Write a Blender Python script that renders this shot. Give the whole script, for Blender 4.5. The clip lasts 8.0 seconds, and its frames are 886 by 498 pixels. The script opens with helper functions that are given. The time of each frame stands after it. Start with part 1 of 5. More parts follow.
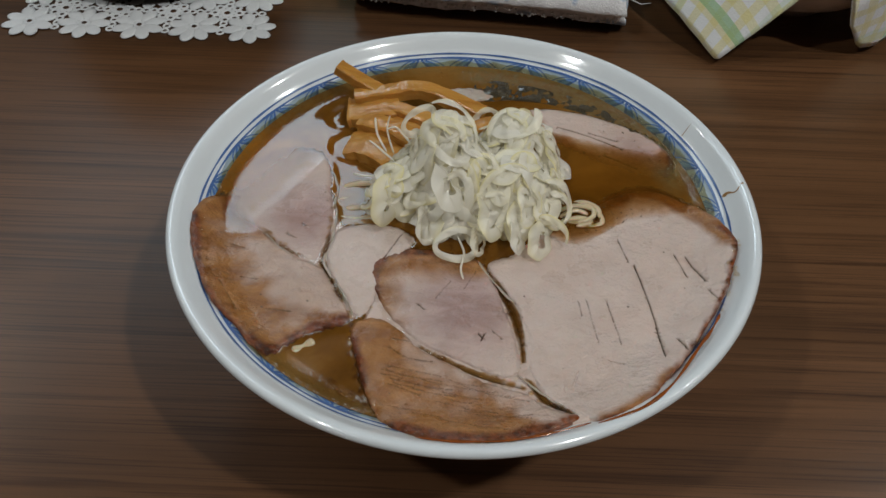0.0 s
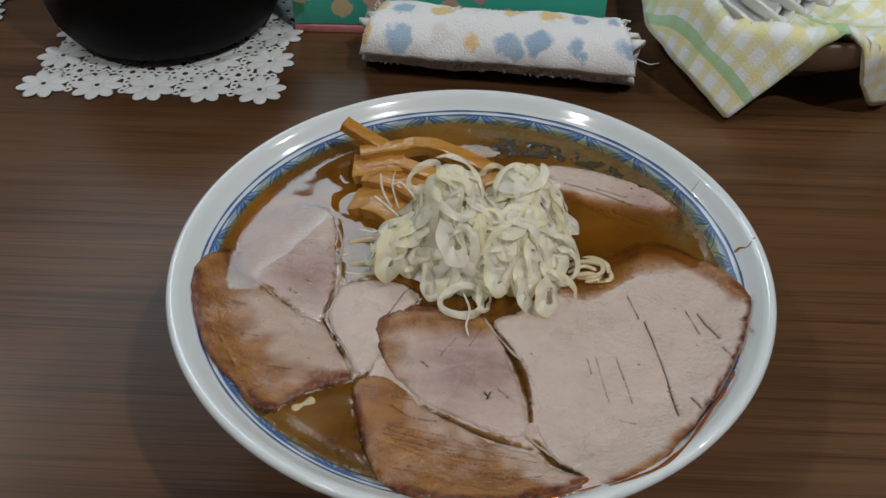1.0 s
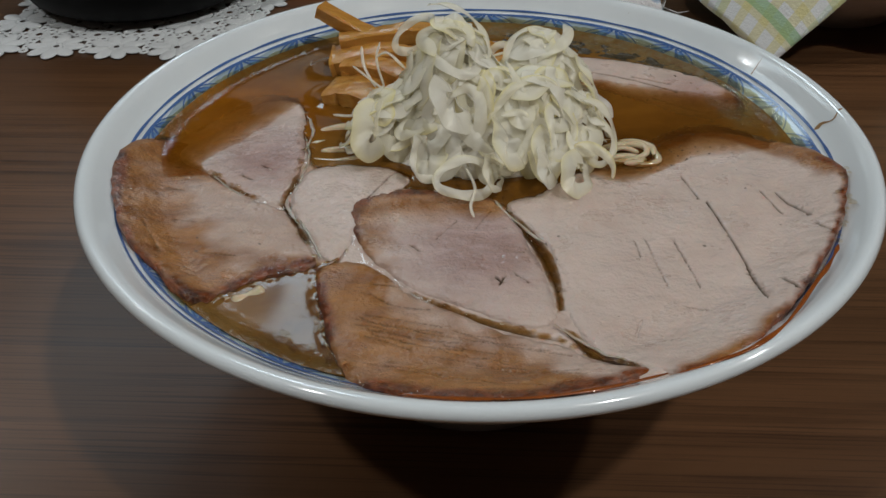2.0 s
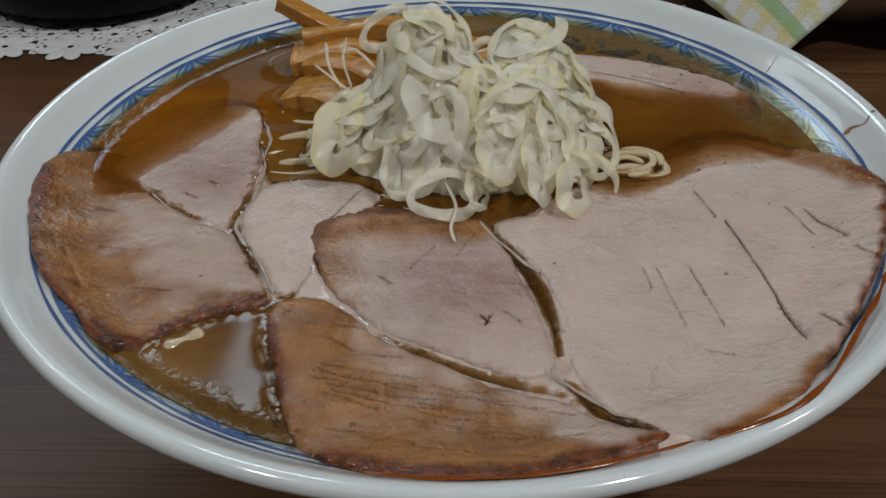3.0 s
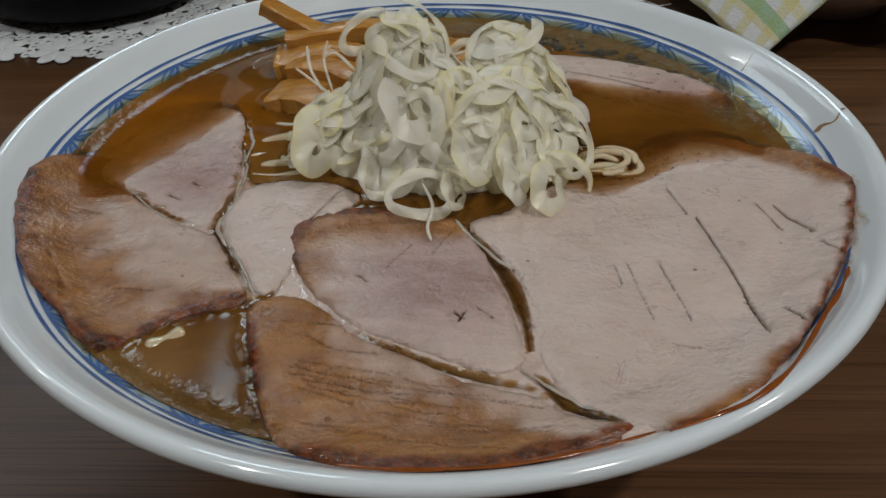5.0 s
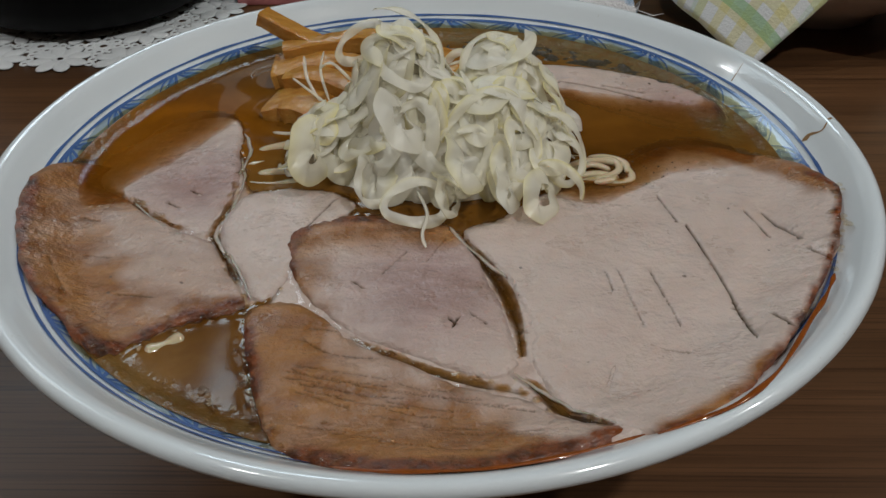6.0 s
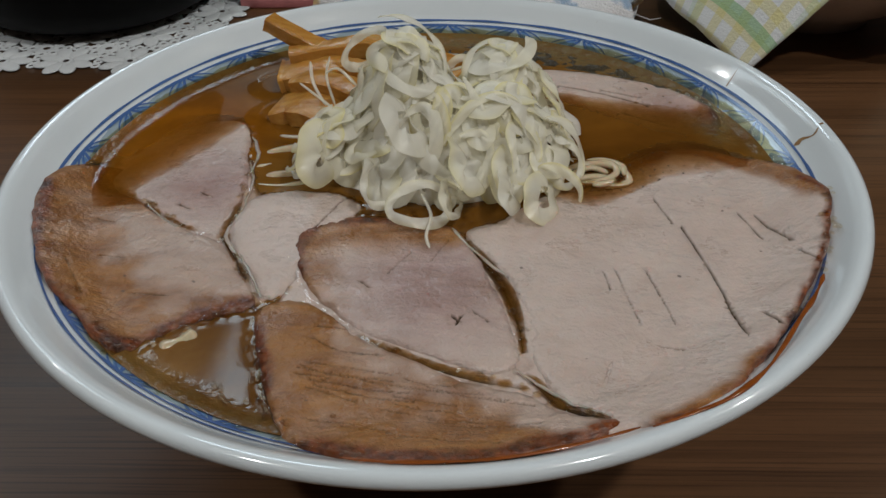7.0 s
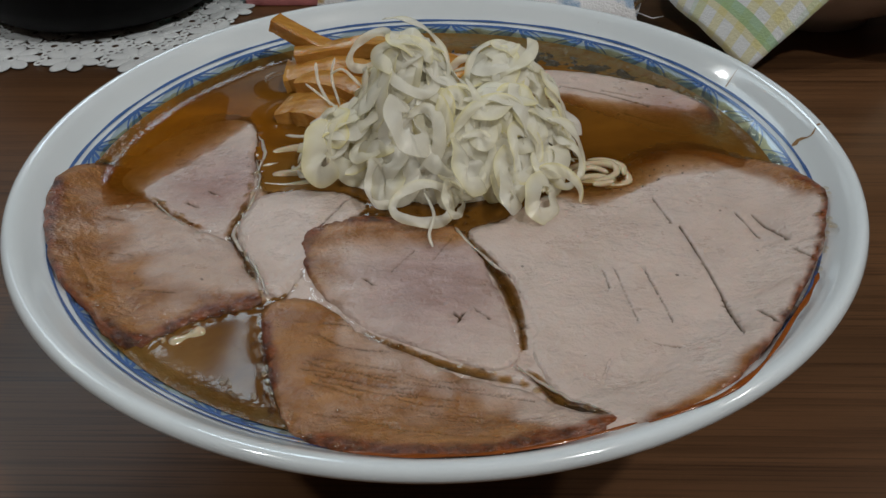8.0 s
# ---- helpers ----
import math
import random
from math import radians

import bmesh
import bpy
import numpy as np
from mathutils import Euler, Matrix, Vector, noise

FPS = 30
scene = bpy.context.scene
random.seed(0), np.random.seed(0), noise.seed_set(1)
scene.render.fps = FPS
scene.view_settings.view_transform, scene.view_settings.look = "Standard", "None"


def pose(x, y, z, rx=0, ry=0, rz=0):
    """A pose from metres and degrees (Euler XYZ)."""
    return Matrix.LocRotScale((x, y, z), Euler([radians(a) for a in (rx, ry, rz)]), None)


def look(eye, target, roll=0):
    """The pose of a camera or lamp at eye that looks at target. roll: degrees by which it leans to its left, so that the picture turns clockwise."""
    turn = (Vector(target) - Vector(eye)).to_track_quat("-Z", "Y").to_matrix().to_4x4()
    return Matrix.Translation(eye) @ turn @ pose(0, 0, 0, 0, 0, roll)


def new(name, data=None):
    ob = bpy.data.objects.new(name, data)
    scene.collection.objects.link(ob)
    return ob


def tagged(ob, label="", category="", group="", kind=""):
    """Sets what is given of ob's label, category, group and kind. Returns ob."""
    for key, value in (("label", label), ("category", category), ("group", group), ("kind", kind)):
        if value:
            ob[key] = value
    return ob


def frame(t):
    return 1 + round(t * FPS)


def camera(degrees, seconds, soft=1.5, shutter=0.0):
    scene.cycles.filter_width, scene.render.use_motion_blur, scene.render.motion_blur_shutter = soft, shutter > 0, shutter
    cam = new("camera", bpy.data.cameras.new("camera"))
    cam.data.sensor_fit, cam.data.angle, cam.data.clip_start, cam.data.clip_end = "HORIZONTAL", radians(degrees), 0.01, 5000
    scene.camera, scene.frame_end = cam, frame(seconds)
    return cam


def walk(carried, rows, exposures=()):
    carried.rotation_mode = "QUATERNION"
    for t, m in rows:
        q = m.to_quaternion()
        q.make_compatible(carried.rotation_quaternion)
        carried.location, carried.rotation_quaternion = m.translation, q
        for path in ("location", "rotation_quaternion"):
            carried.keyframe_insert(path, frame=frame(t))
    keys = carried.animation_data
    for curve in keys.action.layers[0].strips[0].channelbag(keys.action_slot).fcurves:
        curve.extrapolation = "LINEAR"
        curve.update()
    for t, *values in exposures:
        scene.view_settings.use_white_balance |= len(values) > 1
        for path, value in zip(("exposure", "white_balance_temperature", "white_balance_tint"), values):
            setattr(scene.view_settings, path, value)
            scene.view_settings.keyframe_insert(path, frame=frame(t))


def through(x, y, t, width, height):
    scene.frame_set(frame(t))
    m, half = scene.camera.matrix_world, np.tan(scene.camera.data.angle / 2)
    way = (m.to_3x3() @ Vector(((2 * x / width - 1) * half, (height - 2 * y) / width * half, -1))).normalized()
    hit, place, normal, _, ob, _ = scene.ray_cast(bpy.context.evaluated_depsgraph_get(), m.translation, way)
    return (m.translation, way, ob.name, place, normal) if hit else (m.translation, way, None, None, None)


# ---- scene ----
from mathutils import geometry

cam = camera(54.0, 8.0)
PATH = [
    (0, (-0.0037, -0.2369, 0.3083), (-0.0061, -0.0272, 0.0820), 1.57),
    (0.5, (-0.0017, -0.2375, 0.3085), (-0.0076, -0.0161, 0.0820), 0.87),
    (1, (-0.0004, -0.2348, 0.3014), (-0.0090, 0.0012, 0.0820), 0.51),
    (1.2, (-0.0041, -0.2300, 0.2760), (-0.0107, -0.0084, 0.0820), 0.65),
    (1.5, (-0.0037, -0.2248, 0.2404), (-0.0130, -0.0350, 0.0820), -0.35),
    (1.8, (-0.0007, -0.2207, 0.2175), (-0.0090, -0.0502, 0.0820), -0.55),
    (2, (0.0030, -0.2194, 0.2052), (-0.0055, -0.0580, 0.0820), -0.79),
    (2.2, (0.0082, -0.2131, 0.2010), (-0.0009, -0.0533, 0.0820), -0.93),
    (3.3, (0.0030, -0.1861, 0.1883), (-0.0009, -0.0472, 0.0820), -0.54),
    (3.5, (0.0041, -0.1876, 0.1886), (-0.0005, -0.0480, 0.0820), -0.76),
    (4, (0.0057, -0.1890, 0.1903), (0.0011, -0.0492, 0.0820), -0.88),
    (4.5, (0.0080, -0.1906, 0.1918), (0.0030, -0.0485, 0.0820), -1.12),
    (6, (0.0098, -0.1950, 0.1950), (0.0057, -0.0449, 0.0820), -0.93),
    (6.5, (0.0095, -0.1974, 0.1971), (0.0051, -0.0447, 0.0820), -0.90),
    (7, (0.0087, -0.2004, 0.1992), (0.0049, -0.0447, 0.0820), -0.71),
    (7.5, (0.0076, -0.2016, 0.2007), (0.0054, -0.0452, 0.0820), -0.34),
    (8, (0.0090, -0.2033, 0.2026), (0.0043, -0.0451, 0.0820), -0.79),
]
walk(cam, [(t, look(eye, target, roll)) for t, eye, target, roll in PATH], exposures=[(0, 0.10), (1, 0.12), (2.2, 0.02), (3.3, -0.04), (8, -0.04)])

# ---- world, lights, exposure ----
CEIL = 1.70
world = bpy.data.worlds.new("room_air")
world.use_nodes = True
world.node_tree.nodes["Background"].inputs[0].default_value = (0.9, 0.95, 1.0, 1)
world.node_tree.nodes["Background"].inputs[1].default_value = 0.02
scene.world = world
scene.view_settings.exposure = 0.0


def lamp(name, kind, place, power, colour, size, size_y=None, aim=(0, 0, 0)):
    data = bpy.data.lights.new(name, kind)
    data.energy, data.color = power, colour
    if kind == "AREA":
        data.shape, data.size, data.size_y = "RECTANGLE", size, size_y
    else:
        data.shadow_soft_size = size
    ob = new(name, data)
    ob.matrix_world = look(place, aim)
    return ob


BULBS = [(0.70, -0.56, CEIL - 0.10), (-0.86, -0.60, CEIL - 0.10), (1.40, 0.15, CEIL - 0.10), (-1.50, 0.80, CEIL - 0.10)]
for spot, watts in zip(BULBS, (35, 22, 21, 6)):
    lamp("bulb_light", "POINT", spot, watts, (0.95, 0.99, 1.0), 0.035)
PANEL = (-0.48, 1.66)
SIDE_PANEL = (-1.24, 1.48)
lamp("panel_light", "AREA", (*PANEL, CEIL - 0.035), 8, (0.70, 0.88, 1.0), 0.36, 0.80, (*PANEL, 0))
lamp("panel_light", "AREA", (*SIDE_PANEL, CEIL - 0.035), 4.2, (0.70, 0.88, 1.0), 0.56, 1.10, (*SIDE_PANEL, 0))


# ---- material helpers ----
class Mat:
    """A small builder round one node material."""

    def __init__(self, name):
        self.m = bpy.data.materials.new(name)
        self.m.use_nodes = True
        self.t = self.m.node_tree
        self.b = self.t.nodes["Principled BSDF"]
        self.coord = None

    def add(self, kind, **inputs):
        n = self.t.nodes.new(kind)
        for k, v in inputs.items():
            k = k.replace("_", " ")
            if isinstance(v, bpy.types.NodeSocket):
                self.t.links.new(v, n.inputs[k])
            else:
                n.inputs[k].default_value = v
        return n

    def link(self, a, b):
        self.t.links.new(a, b)

    def place(self, stretch=(1, 1, 1), which="Object"):
        if self.coord is None:
            self.coord = self.t.nodes.new("ShaderNodeTexCoord")
        mp = self.t.nodes.new("ShaderNodeMapping")
        mp.inputs["Scale"].default_value = stretch
        self.link(self.coord.outputs[which], mp.inputs["Vector"])
        return mp.outputs["Vector"]

    def noise(self, scale, stretch=(1, 1, 1), detail=4.0, rough=0.55, which="Object", twist=0.0):
        return self.add("ShaderNodeTexNoise", Vector=self.place(stretch, which), Scale=scale, Detail=detail, Roughness=rough, Distortion=twist).outputs["Fac"]

    def ramp(self, fac, stops):
        n = self.t.nodes.new("ShaderNodeValToRGB")
        e = n.color_ramp.elements
        e.remove(e[1])
        for k, (p, c) in enumerate(stops):
            el = e[0] if k == 0 else e.new(p)
            el.position, el.color = p, (*c, 1)
        self.link(fac, n.inputs["Fac"])
        return n.outputs["Color"]

    def mix(self, fac, a, b, how="MIX"):
        n = self.t.nodes.new("ShaderNodeMix")
        n.data_type, n.blend_type = "RGBA", how
        for sock, v in ((n.inputs[0], fac), (n.inputs[6], a), (n.inputs[7], b)):
            if isinstance(v, bpy.types.NodeSocket):
                self.link(v, sock)
            else:
                sock.default_value = v if not isinstance(v, tuple) else ((*v, 1) if len(v) == 3 else v)
        return n.outputs[2]

    def math(self, op, a, b=0.0, clamp=False):
        n = self.t.nodes.new("ShaderNodeMath")
        n.operation, n.use_clamp = op, clamp
        for sock, v in zip(n.inputs, (a, b)):
            if isinstance(v, bpy.types.NodeSocket):
                self.link(v, sock)
            else:
                sock.default_value = v
        return n.outputs[0]

    def attr(self, name):
        n = self.t.nodes.new("ShaderNodeAttribute")
        n.attribute_name = name
        return n.outputs["Fac"]

    def bump(self, height, strength, distance):
        n = self.add("ShaderNodeBump", Height=height, Strength=strength, Distance=distance)
        if self.b.inputs["Normal"].links:
            self.link(self.b.inputs["Normal"].links[0].from_socket, n.inputs["Normal"])
        self.link(n.outputs["Normal"], self.b.inputs["Normal"])

    def set(self, **inputs):
        for k, v in inputs.items():
            k = k.replace("_", " ")
            if isinstance(v, bpy.types.NodeSocket):
                self.link(v, self.b.inputs[k])
            else:
                self.b.inputs[k].default_value = (*v, 1) if isinstance(v, tuple) and len(v) == 3 and k.endswith("Color") else v
        return self


def plain(name, colour, rough, vary=0.15, scale=60.0, bump=0.0, size=0.0005, **more):
    """A surface of one colour with grain and blotches at two scales."""
    m = Mat(name)
    lo = tuple(c * (1 - vary) for c in colour)
    hi = tuple(min(1, c * (1 + vary)) for c in colour)
    fine = m.noise(scale * 6)
    col = m.mix(m.noise(scale), lo, hi)
    col = m.mix(m.math("MULTIPLY", fine, 0.25), col, lo)
    m.set(Base_Color=col, Roughness=rough, **more)
    if bump:
        m.bump(fine, bump, size)
    return m.m


def wood_material():
    m = Mat("walnut_laminate")
    wide = m.noise(2.4, (0.5, 10, 1), 5, 0.6, twist=0.5)
    grain = m.noise(9, (0.22, 20, 1), 10, 0.72, twist=0.2)
    pores = m.noise(80, (0.10, 11, 1), 4, 0.65)
    col = m.ramp(wide, [(0.28, (0.068, 0.031, 0.013)), (0.45, (0.108, 0.049, 0.020)), (0.60, (0.140, 0.064, 0.027)), (0.78, (0.082, 0.037, 0.015))])
    col = m.mix(m.math("MULTIPLY", m.ramp(grain, [(0.36, (1, 1, 1)), (0.50, (0, 0, 0))]), 0.56), col, (0.028, 0.012, 0.006))
    col = m.mix(m.math("MULTIPLY", m.ramp(pores, [(0.40, (1, 1, 1)), (0.46, (0, 0, 0))]), 0.48), col, (0.022, 0.009, 0.005))
    m.set(Base_Color=col, Roughness=m.add("ShaderNodeMapRange", Value=grain, To_Min=0.25, To_Max=0.40).outputs[0], Specular_IOR_Level=0.4)
    m.bump(pores, 0.15, 0.0003)
    return m.m


def porcelain_material():
    m = Mat("white_porcelain")
    col = m.mix(m.noise(25), (0.69, 0.725, 0.735), (0.75, 0.78, 0.79))
    speck = m.ramp(m.noise(420, detail=2), [(0.22, (1, 1, 1)), (0.25, (0, 0, 0))])
    col = m.mix(m.math("MULTIPLY", speck, 0.35), col, (0.45, 0.40, 0.32))
    m.set(Base_Color=col, Roughness=0.10, Coat_Weight=0.5, Coat_Roughness=0.05)
    m.bump(m.noise(60), 0.05, 0.0005)
    return m.m


def meat_material():
    """Sliced roast pork: pale flesh, tan towards the crust, dark in the cracks."""
    m = Mat("roast_pork")
    blot = m.noise(38, detail=6, rough=0.6, twist=0.3)
    fine = m.noise(420, detail=4)
    fibre = m.noise(170, (0.45, 1, 1), 6, 0.62, twist=0.6)
    flesh = m.ramp(blot, [(0.28, (0.53, 0.40, 0.335)), (0.5, (0.59, 0.46, 0.395)), (0.74, (0.635, 0.505, 0.44))])
    rosy = m.ramp(fibre, [(0.35, (0.33, 0.205, 0.185)), (0.6, (0.45, 0.31, 0.28))])
    col = m.mix(m.attr("rosy"), flesh, rosy)
    col = m.mix(m.math("MULTIPLY", m.ramp(fibre, [(0.30, (1, 1, 1)), (0.50, (0, 0, 0))]), 0.16), col, (0.44, 0.27, 0.18))
    soak = m.math("MULTIPLY", m.attr("tan"), m.add("ShaderNodeMapRange", Value=m.noise(75, detail=5), From_Min=0.3, From_Max=0.7, To_Min=1.25, To_Max=0.75).outputs[0], True)
    col = m.mix(soak, col, m.ramp(fibre, [(0.32, (0.19, 0.066, 0.014)), (0.66, (0.37, 0.165, 0.050))]))
    crust = m.math("MULTIPLY", m.attr("crust"), m.add("ShaderNodeMapRange", Value=m.noise(220, detail=4), From_Min=0.3, From_Max=0.6, To_Min=0.7, To_Max=1.3).outputs[0], True)
    col = m.mix(crust, col, m.ramp(m.noise(300), [(0.35, (0.055, 0.014, 0.003)), (0.65, (0.22, 0.052, 0.007))]))
    col = m.mix(m.attr("crack"), col, (0.050, 0.028, 0.008))
    specks = m.ramp(m.noise(330, detail=1), [(0.205, (1, 1, 1)), (0.225, (0, 0, 0))])
    col = m.mix(m.math("MULTIPLY", specks, 0.7), col, (0.07, 0.045, 0.03))
    wet = m.ramp(m.noise(55, detail=3), [(0.42, (0.05, 0.05, 0.05)), (0.62, (0.85, 0.85, 0.85))])
    m.set(Base_Color=col, Roughness=m.add("ShaderNodeMapRange", Value=m.noise(90), From_Min=0.35, From_Max=0.65, To_Min=0.24, To_Max=0.46).outputs[0],
          Subsurface_Weight=0.15, Subsurface_Radius=(1.0, 0.4, 0.25), Subsurface_Scale=0.0008, Specular_IOR_Level=m.math("MULTIPLY", m.math("SUBTRACT", 1.0, m.attr("crack")), 0.45), Coat_Weight=m.math("MULTIPLY", m.math("SUBTRACT", 1.0, m.attr("crack")), wet), Coat_Roughness=0.07)
    m.bump(fibre, 0.35, 0.0006)
    m.bump(m.noise(150, (0.6, 1, 1), 3), 0.8, 0.0014)
    m.bump(fine, 0.8, 0.0006)
    m.bump(m.noise(1000, detail=3), 0.8, 0.0004)
    m.link(m.b.inputs["Normal"].links[0].from_socket, m.b.inputs["Coat Normal"])
    return m.m


def broth_surface_material():
    """The clear oily top of the broth: part see-through, all of it glossy."""
    m = Mat("broth_surface")
    cloud = m.noise(22, detail=5, twist=0.5)
    fine = m.noise(500, detail=3)
    murky = m.ramp(cloud, [(0.36, (0.090, 0.034, 0.004)), (0.52, (0.165, 0.067, 0.009)), (0.68, (0.25, 0.12, 0.028))])
    amber = m.ramp(cloud, [(0.3, (0.15, 0.043, 0.001)), (0.5, (0.27, 0.085, 0.003)), (0.7, (0.37, 0.13, 0.010))])
    col = m.mix(m.attr("amber"), murky, amber)
    col = m.mix(m.math("MULTIPLY", m.attr("scum"), m.ramp(fine, [(0.35, (0.4, 0.4, 0.4)), (0.6, (1, 1, 1))])), col, (0.15, 0.10, 0.035))
    m.set(Base_Color=col, Roughness=0.35, Specular_IOR_Level=0.0)
    m.bump(m.noise(35, detail=2), 0.14, 0.0012)
    m.bump(m.math("MULTIPLY", fine, m.attr("scum")), 0.9, 0.0008)
    wave = m.b.inputs["Normal"].links[0].from_socket
    clear = m.t.nodes.new("ShaderNodeBsdfTransparent")
    m.link(m.mix(m.attr("tint"), (1.0, 1.0, 1.0), (0.88, 0.62, 0.28)), clear.inputs[0])
    cover = m.t.nodes.new("ShaderNodeMixShader")
    m.link(m.attr("cover"), cover.inputs[0])
    m.link(clear.outputs[0], cover.inputs[1])
    m.link(m.b.outputs[0], cover.inputs[2])
    shine = m.add("ShaderNodeBsdfGlossy", Roughness=m.math("ADD", 0.035, m.math("MULTIPLY", m.attr("haze"), 0.22)), Normal=wave)
    top = m.t.nodes.new("ShaderNodeMixShader")
    m.link(m.add("ShaderNodeFresnel", IOR=1.36, Normal=wave).outputs[0], top.inputs[0])
    m.link(cover.outputs[0], top.inputs[1])
    m.link(shine.outputs[0], top.inputs[2])
    m.link(top.outputs[0], m.t.nodes["Material Output"].inputs["Surface"])
    return m.m


def onion_material(name, clear, through):
    """Wet translucent onion flesh, white to pale yellow, yellower along the skin side."""
    m = Mat(name)
    rnd = m.t.nodes.new("ShaderNodeObjectInfo").outputs["Random"]
    tone = m.ramp(rnd, [(0.0, (1.0, 0.965, 0.91)), (0.5, (1.0, 0.96, 0.86)), (0.8, (1.0, 0.955, 0.82)), (1.0, (0.99, 0.925, 0.74))])
    vein = m.noise(700, (1, 1, 0.3), 3)
    col = m.mix(m.math("MULTIPLY", m.ramp(m.noise(120, detail=4), [(0.4, (1, 1, 1)), (0.65, (0, 0, 0))]), 0.35), tone, (0.99, 0.94, 0.85))
    skin = m.math("MULTIPLY", m.attr("skin"), m.ramp(rnd, [(0.30, (0.03, 0.03, 0.03)), (0.55, (0.6, 0.6, 0.6)), (0.70, (0.1, 0.1, 0.1)), (0.9, (0.75, 0.75, 0.75))]), True)
    col = m.mix(skin, col, (0.97, 0.86, 0.40))
    m.set(Base_Color=col, Roughness=0.26, Specular_IOR_Level=0.4)
    m.bump(vein, 0.20, 0.0003)
    m.bump(m.noise(260, detail=2), 0.18, 0.0006)
    leaf = m.t.nodes.new("ShaderNodeBsdfTranslucent")
    m.link(col, leaf.inputs[0])
    body = m.t.nodes.new("ShaderNodeMixShader")
    body.inputs[0].default_value = through
    m.link(m.b.outputs[0], body.inputs[1])
    m.link(leaf.outputs[0], body.inputs[2])
    thin = m.t.nodes.new("ShaderNodeBsdfTransparent")
    thin.inputs[0].default_value = (0.99, 0.985, 0.93, 1)
    mx = m.t.nodes.new("ShaderNodeMixShader")
    mx.inputs[0].default_value = clear
    m.link(body.outputs[0], mx.inputs[1])
    m.link(thin.outputs[0], mx.inputs[2])
    m.link(mx.outputs[0], m.t.nodes["Material Output"].inputs["Surface"])
    return m.m


def menma_material():
    m = Mat("simmered_bamboo")
    grain = m.noise(240, (0.12, 1, 1), 5, 0.6)
    col = m.ramp(grain, [(0.3, (0.34, 0.14, 0.024)), (0.5, (0.50, 0.24, 0.050)), (0.72, (0.60, 0.33, 0.090))])
    col = m.mix(m.math("MULTIPLY", m.noise(70), 0.5), col, (0.36, 0.14, 0.022))
    m.set(Base_Color=col, Roughness=0.17, Subsurface_Weight=0.2, Subsurface_Radius=(1, 0.4, 0.1), Subsurface_Scale=0.003)
    m.bump(grain, 0.7, 0.0008)
    m.bump(m.noise(500, detail=3), 0.5, 0.0006)
    return m.m


def polka_material():
    """White terry with scattered blue and a few yellow spots."""
    m = Mat("polka_terry")
    v = m.t.nodes.new("ShaderNodeTexVoronoi")
    v.inputs["Scale"].default_value = 1.0
    v.inputs["Randomness"].default_value = 0.35
    warp = m.noise(60)
    uv = m.place((44, 44, 1), "UV")
    add = m.t.nodes.new("ShaderNodeVectorMath")
    add.operation = "ADD"
    m.link(uv, add.inputs[0])
    m.link(m.math("MULTIPLY", warp, 0.7), add.inputs[1])
    m.link(add.outputs[0], v.inputs["Vector"])
    dot = m.ramp(m.math("ADD", v.outputs["Distance"], m.math("MULTIPLY", m.noise(380), 0.14)), [(0.36, (1, 1, 1)), (0.47, (0, 0, 0))])
    sep = m.t.nodes.new("ShaderNodeSeparateColor")
    m.link(v.outputs["Color"], sep.inputs[0])
    hue = m.ramp(sep.outputs[0], [(0.0, (0.20, 0.36, 0.56)), (0.62, (0.26, 0.42, 0.60)), (0.66, (0.80, 0.48, 0.10)), (0.84, (0.80, 0.48, 0.10)), (0.86, (0.78, 0.72, 0.70)), (1.0, (0.78, 0.72, 0.70))])
    hue.node.color_ramp.interpolation = "CONSTANT"
    base = m.mix(m.noise(45), (0.84, 0.81, 0.80), (0.93, 0.92, 0.93))
    loops = m.noise(900, detail=2)
    col = m.mix(m.math("MULTIPLY", dot, 0.85), base, hue)
    col = m.mix(m.math("MULTIPLY", loops, 0.25), col, (0.60, 0.58, 0.57))
    m.set(Base_Color=col, Roughness=0.95, Sheen_Weight=0.3)
    m.bump(loops, 0.8, 0.0012)
    return m.m


def plaid_material():
    """White terry woven with yellow checks and green stripes."""
    m = Mat("checked_terry")
    sep = m.t.nodes.new("ShaderNodeSeparateXYZ")
    m.link(m.place((1, 1, 1), "UV"), sep.inputs[0])

    def stripe(axis, pitch, shift, width):
        f = m.math("FRACT", m.math("DIVIDE", m.math("ADD", sep.outputs[axis], shift), pitch))
        return m.math("LESS_THAN", f, width)

    yx, yy = stripe(0, 0.0165, 0.0, 0.42), stripe(1, 0.0165, 0.004, 0.42)
    gx = stripe(0, 0.066, -0.004, 0.11)
    gy = stripe(1, 0.066, 0.020, 0.15)
    col = m.mix(m.noise(60), (0.91, 0.93, 0.92), (0.97, 0.98, 0.97))
    col = m.mix(m.math("MULTIPLY", yx, 0.5), col, (0.84, 0.74, 0.20))
    col = m.mix(m.math("MULTIPLY", yy, 0.5), col, (0.84, 0.74, 0.20))
    col = m.mix(m.math("MULTIPLY", gx, 0.7), col, (0.30, 0.60, 0.26))
    col = m.mix(m.math("MULTIPLY", gy, 0.22), col, (0.30, 0.58, 0.24))
    loops = m.noise(800, detail=2)
    col = m.mix(m.math("MULTIPLY", loops, 0.1), col, (0.62, 0.62, 0.54))
    m.set(Base_Color=col, Roughness=0.95, Sheen_Weight=0.6)
    m.bump(loops, 0.4, 0.0010)
    return m.m


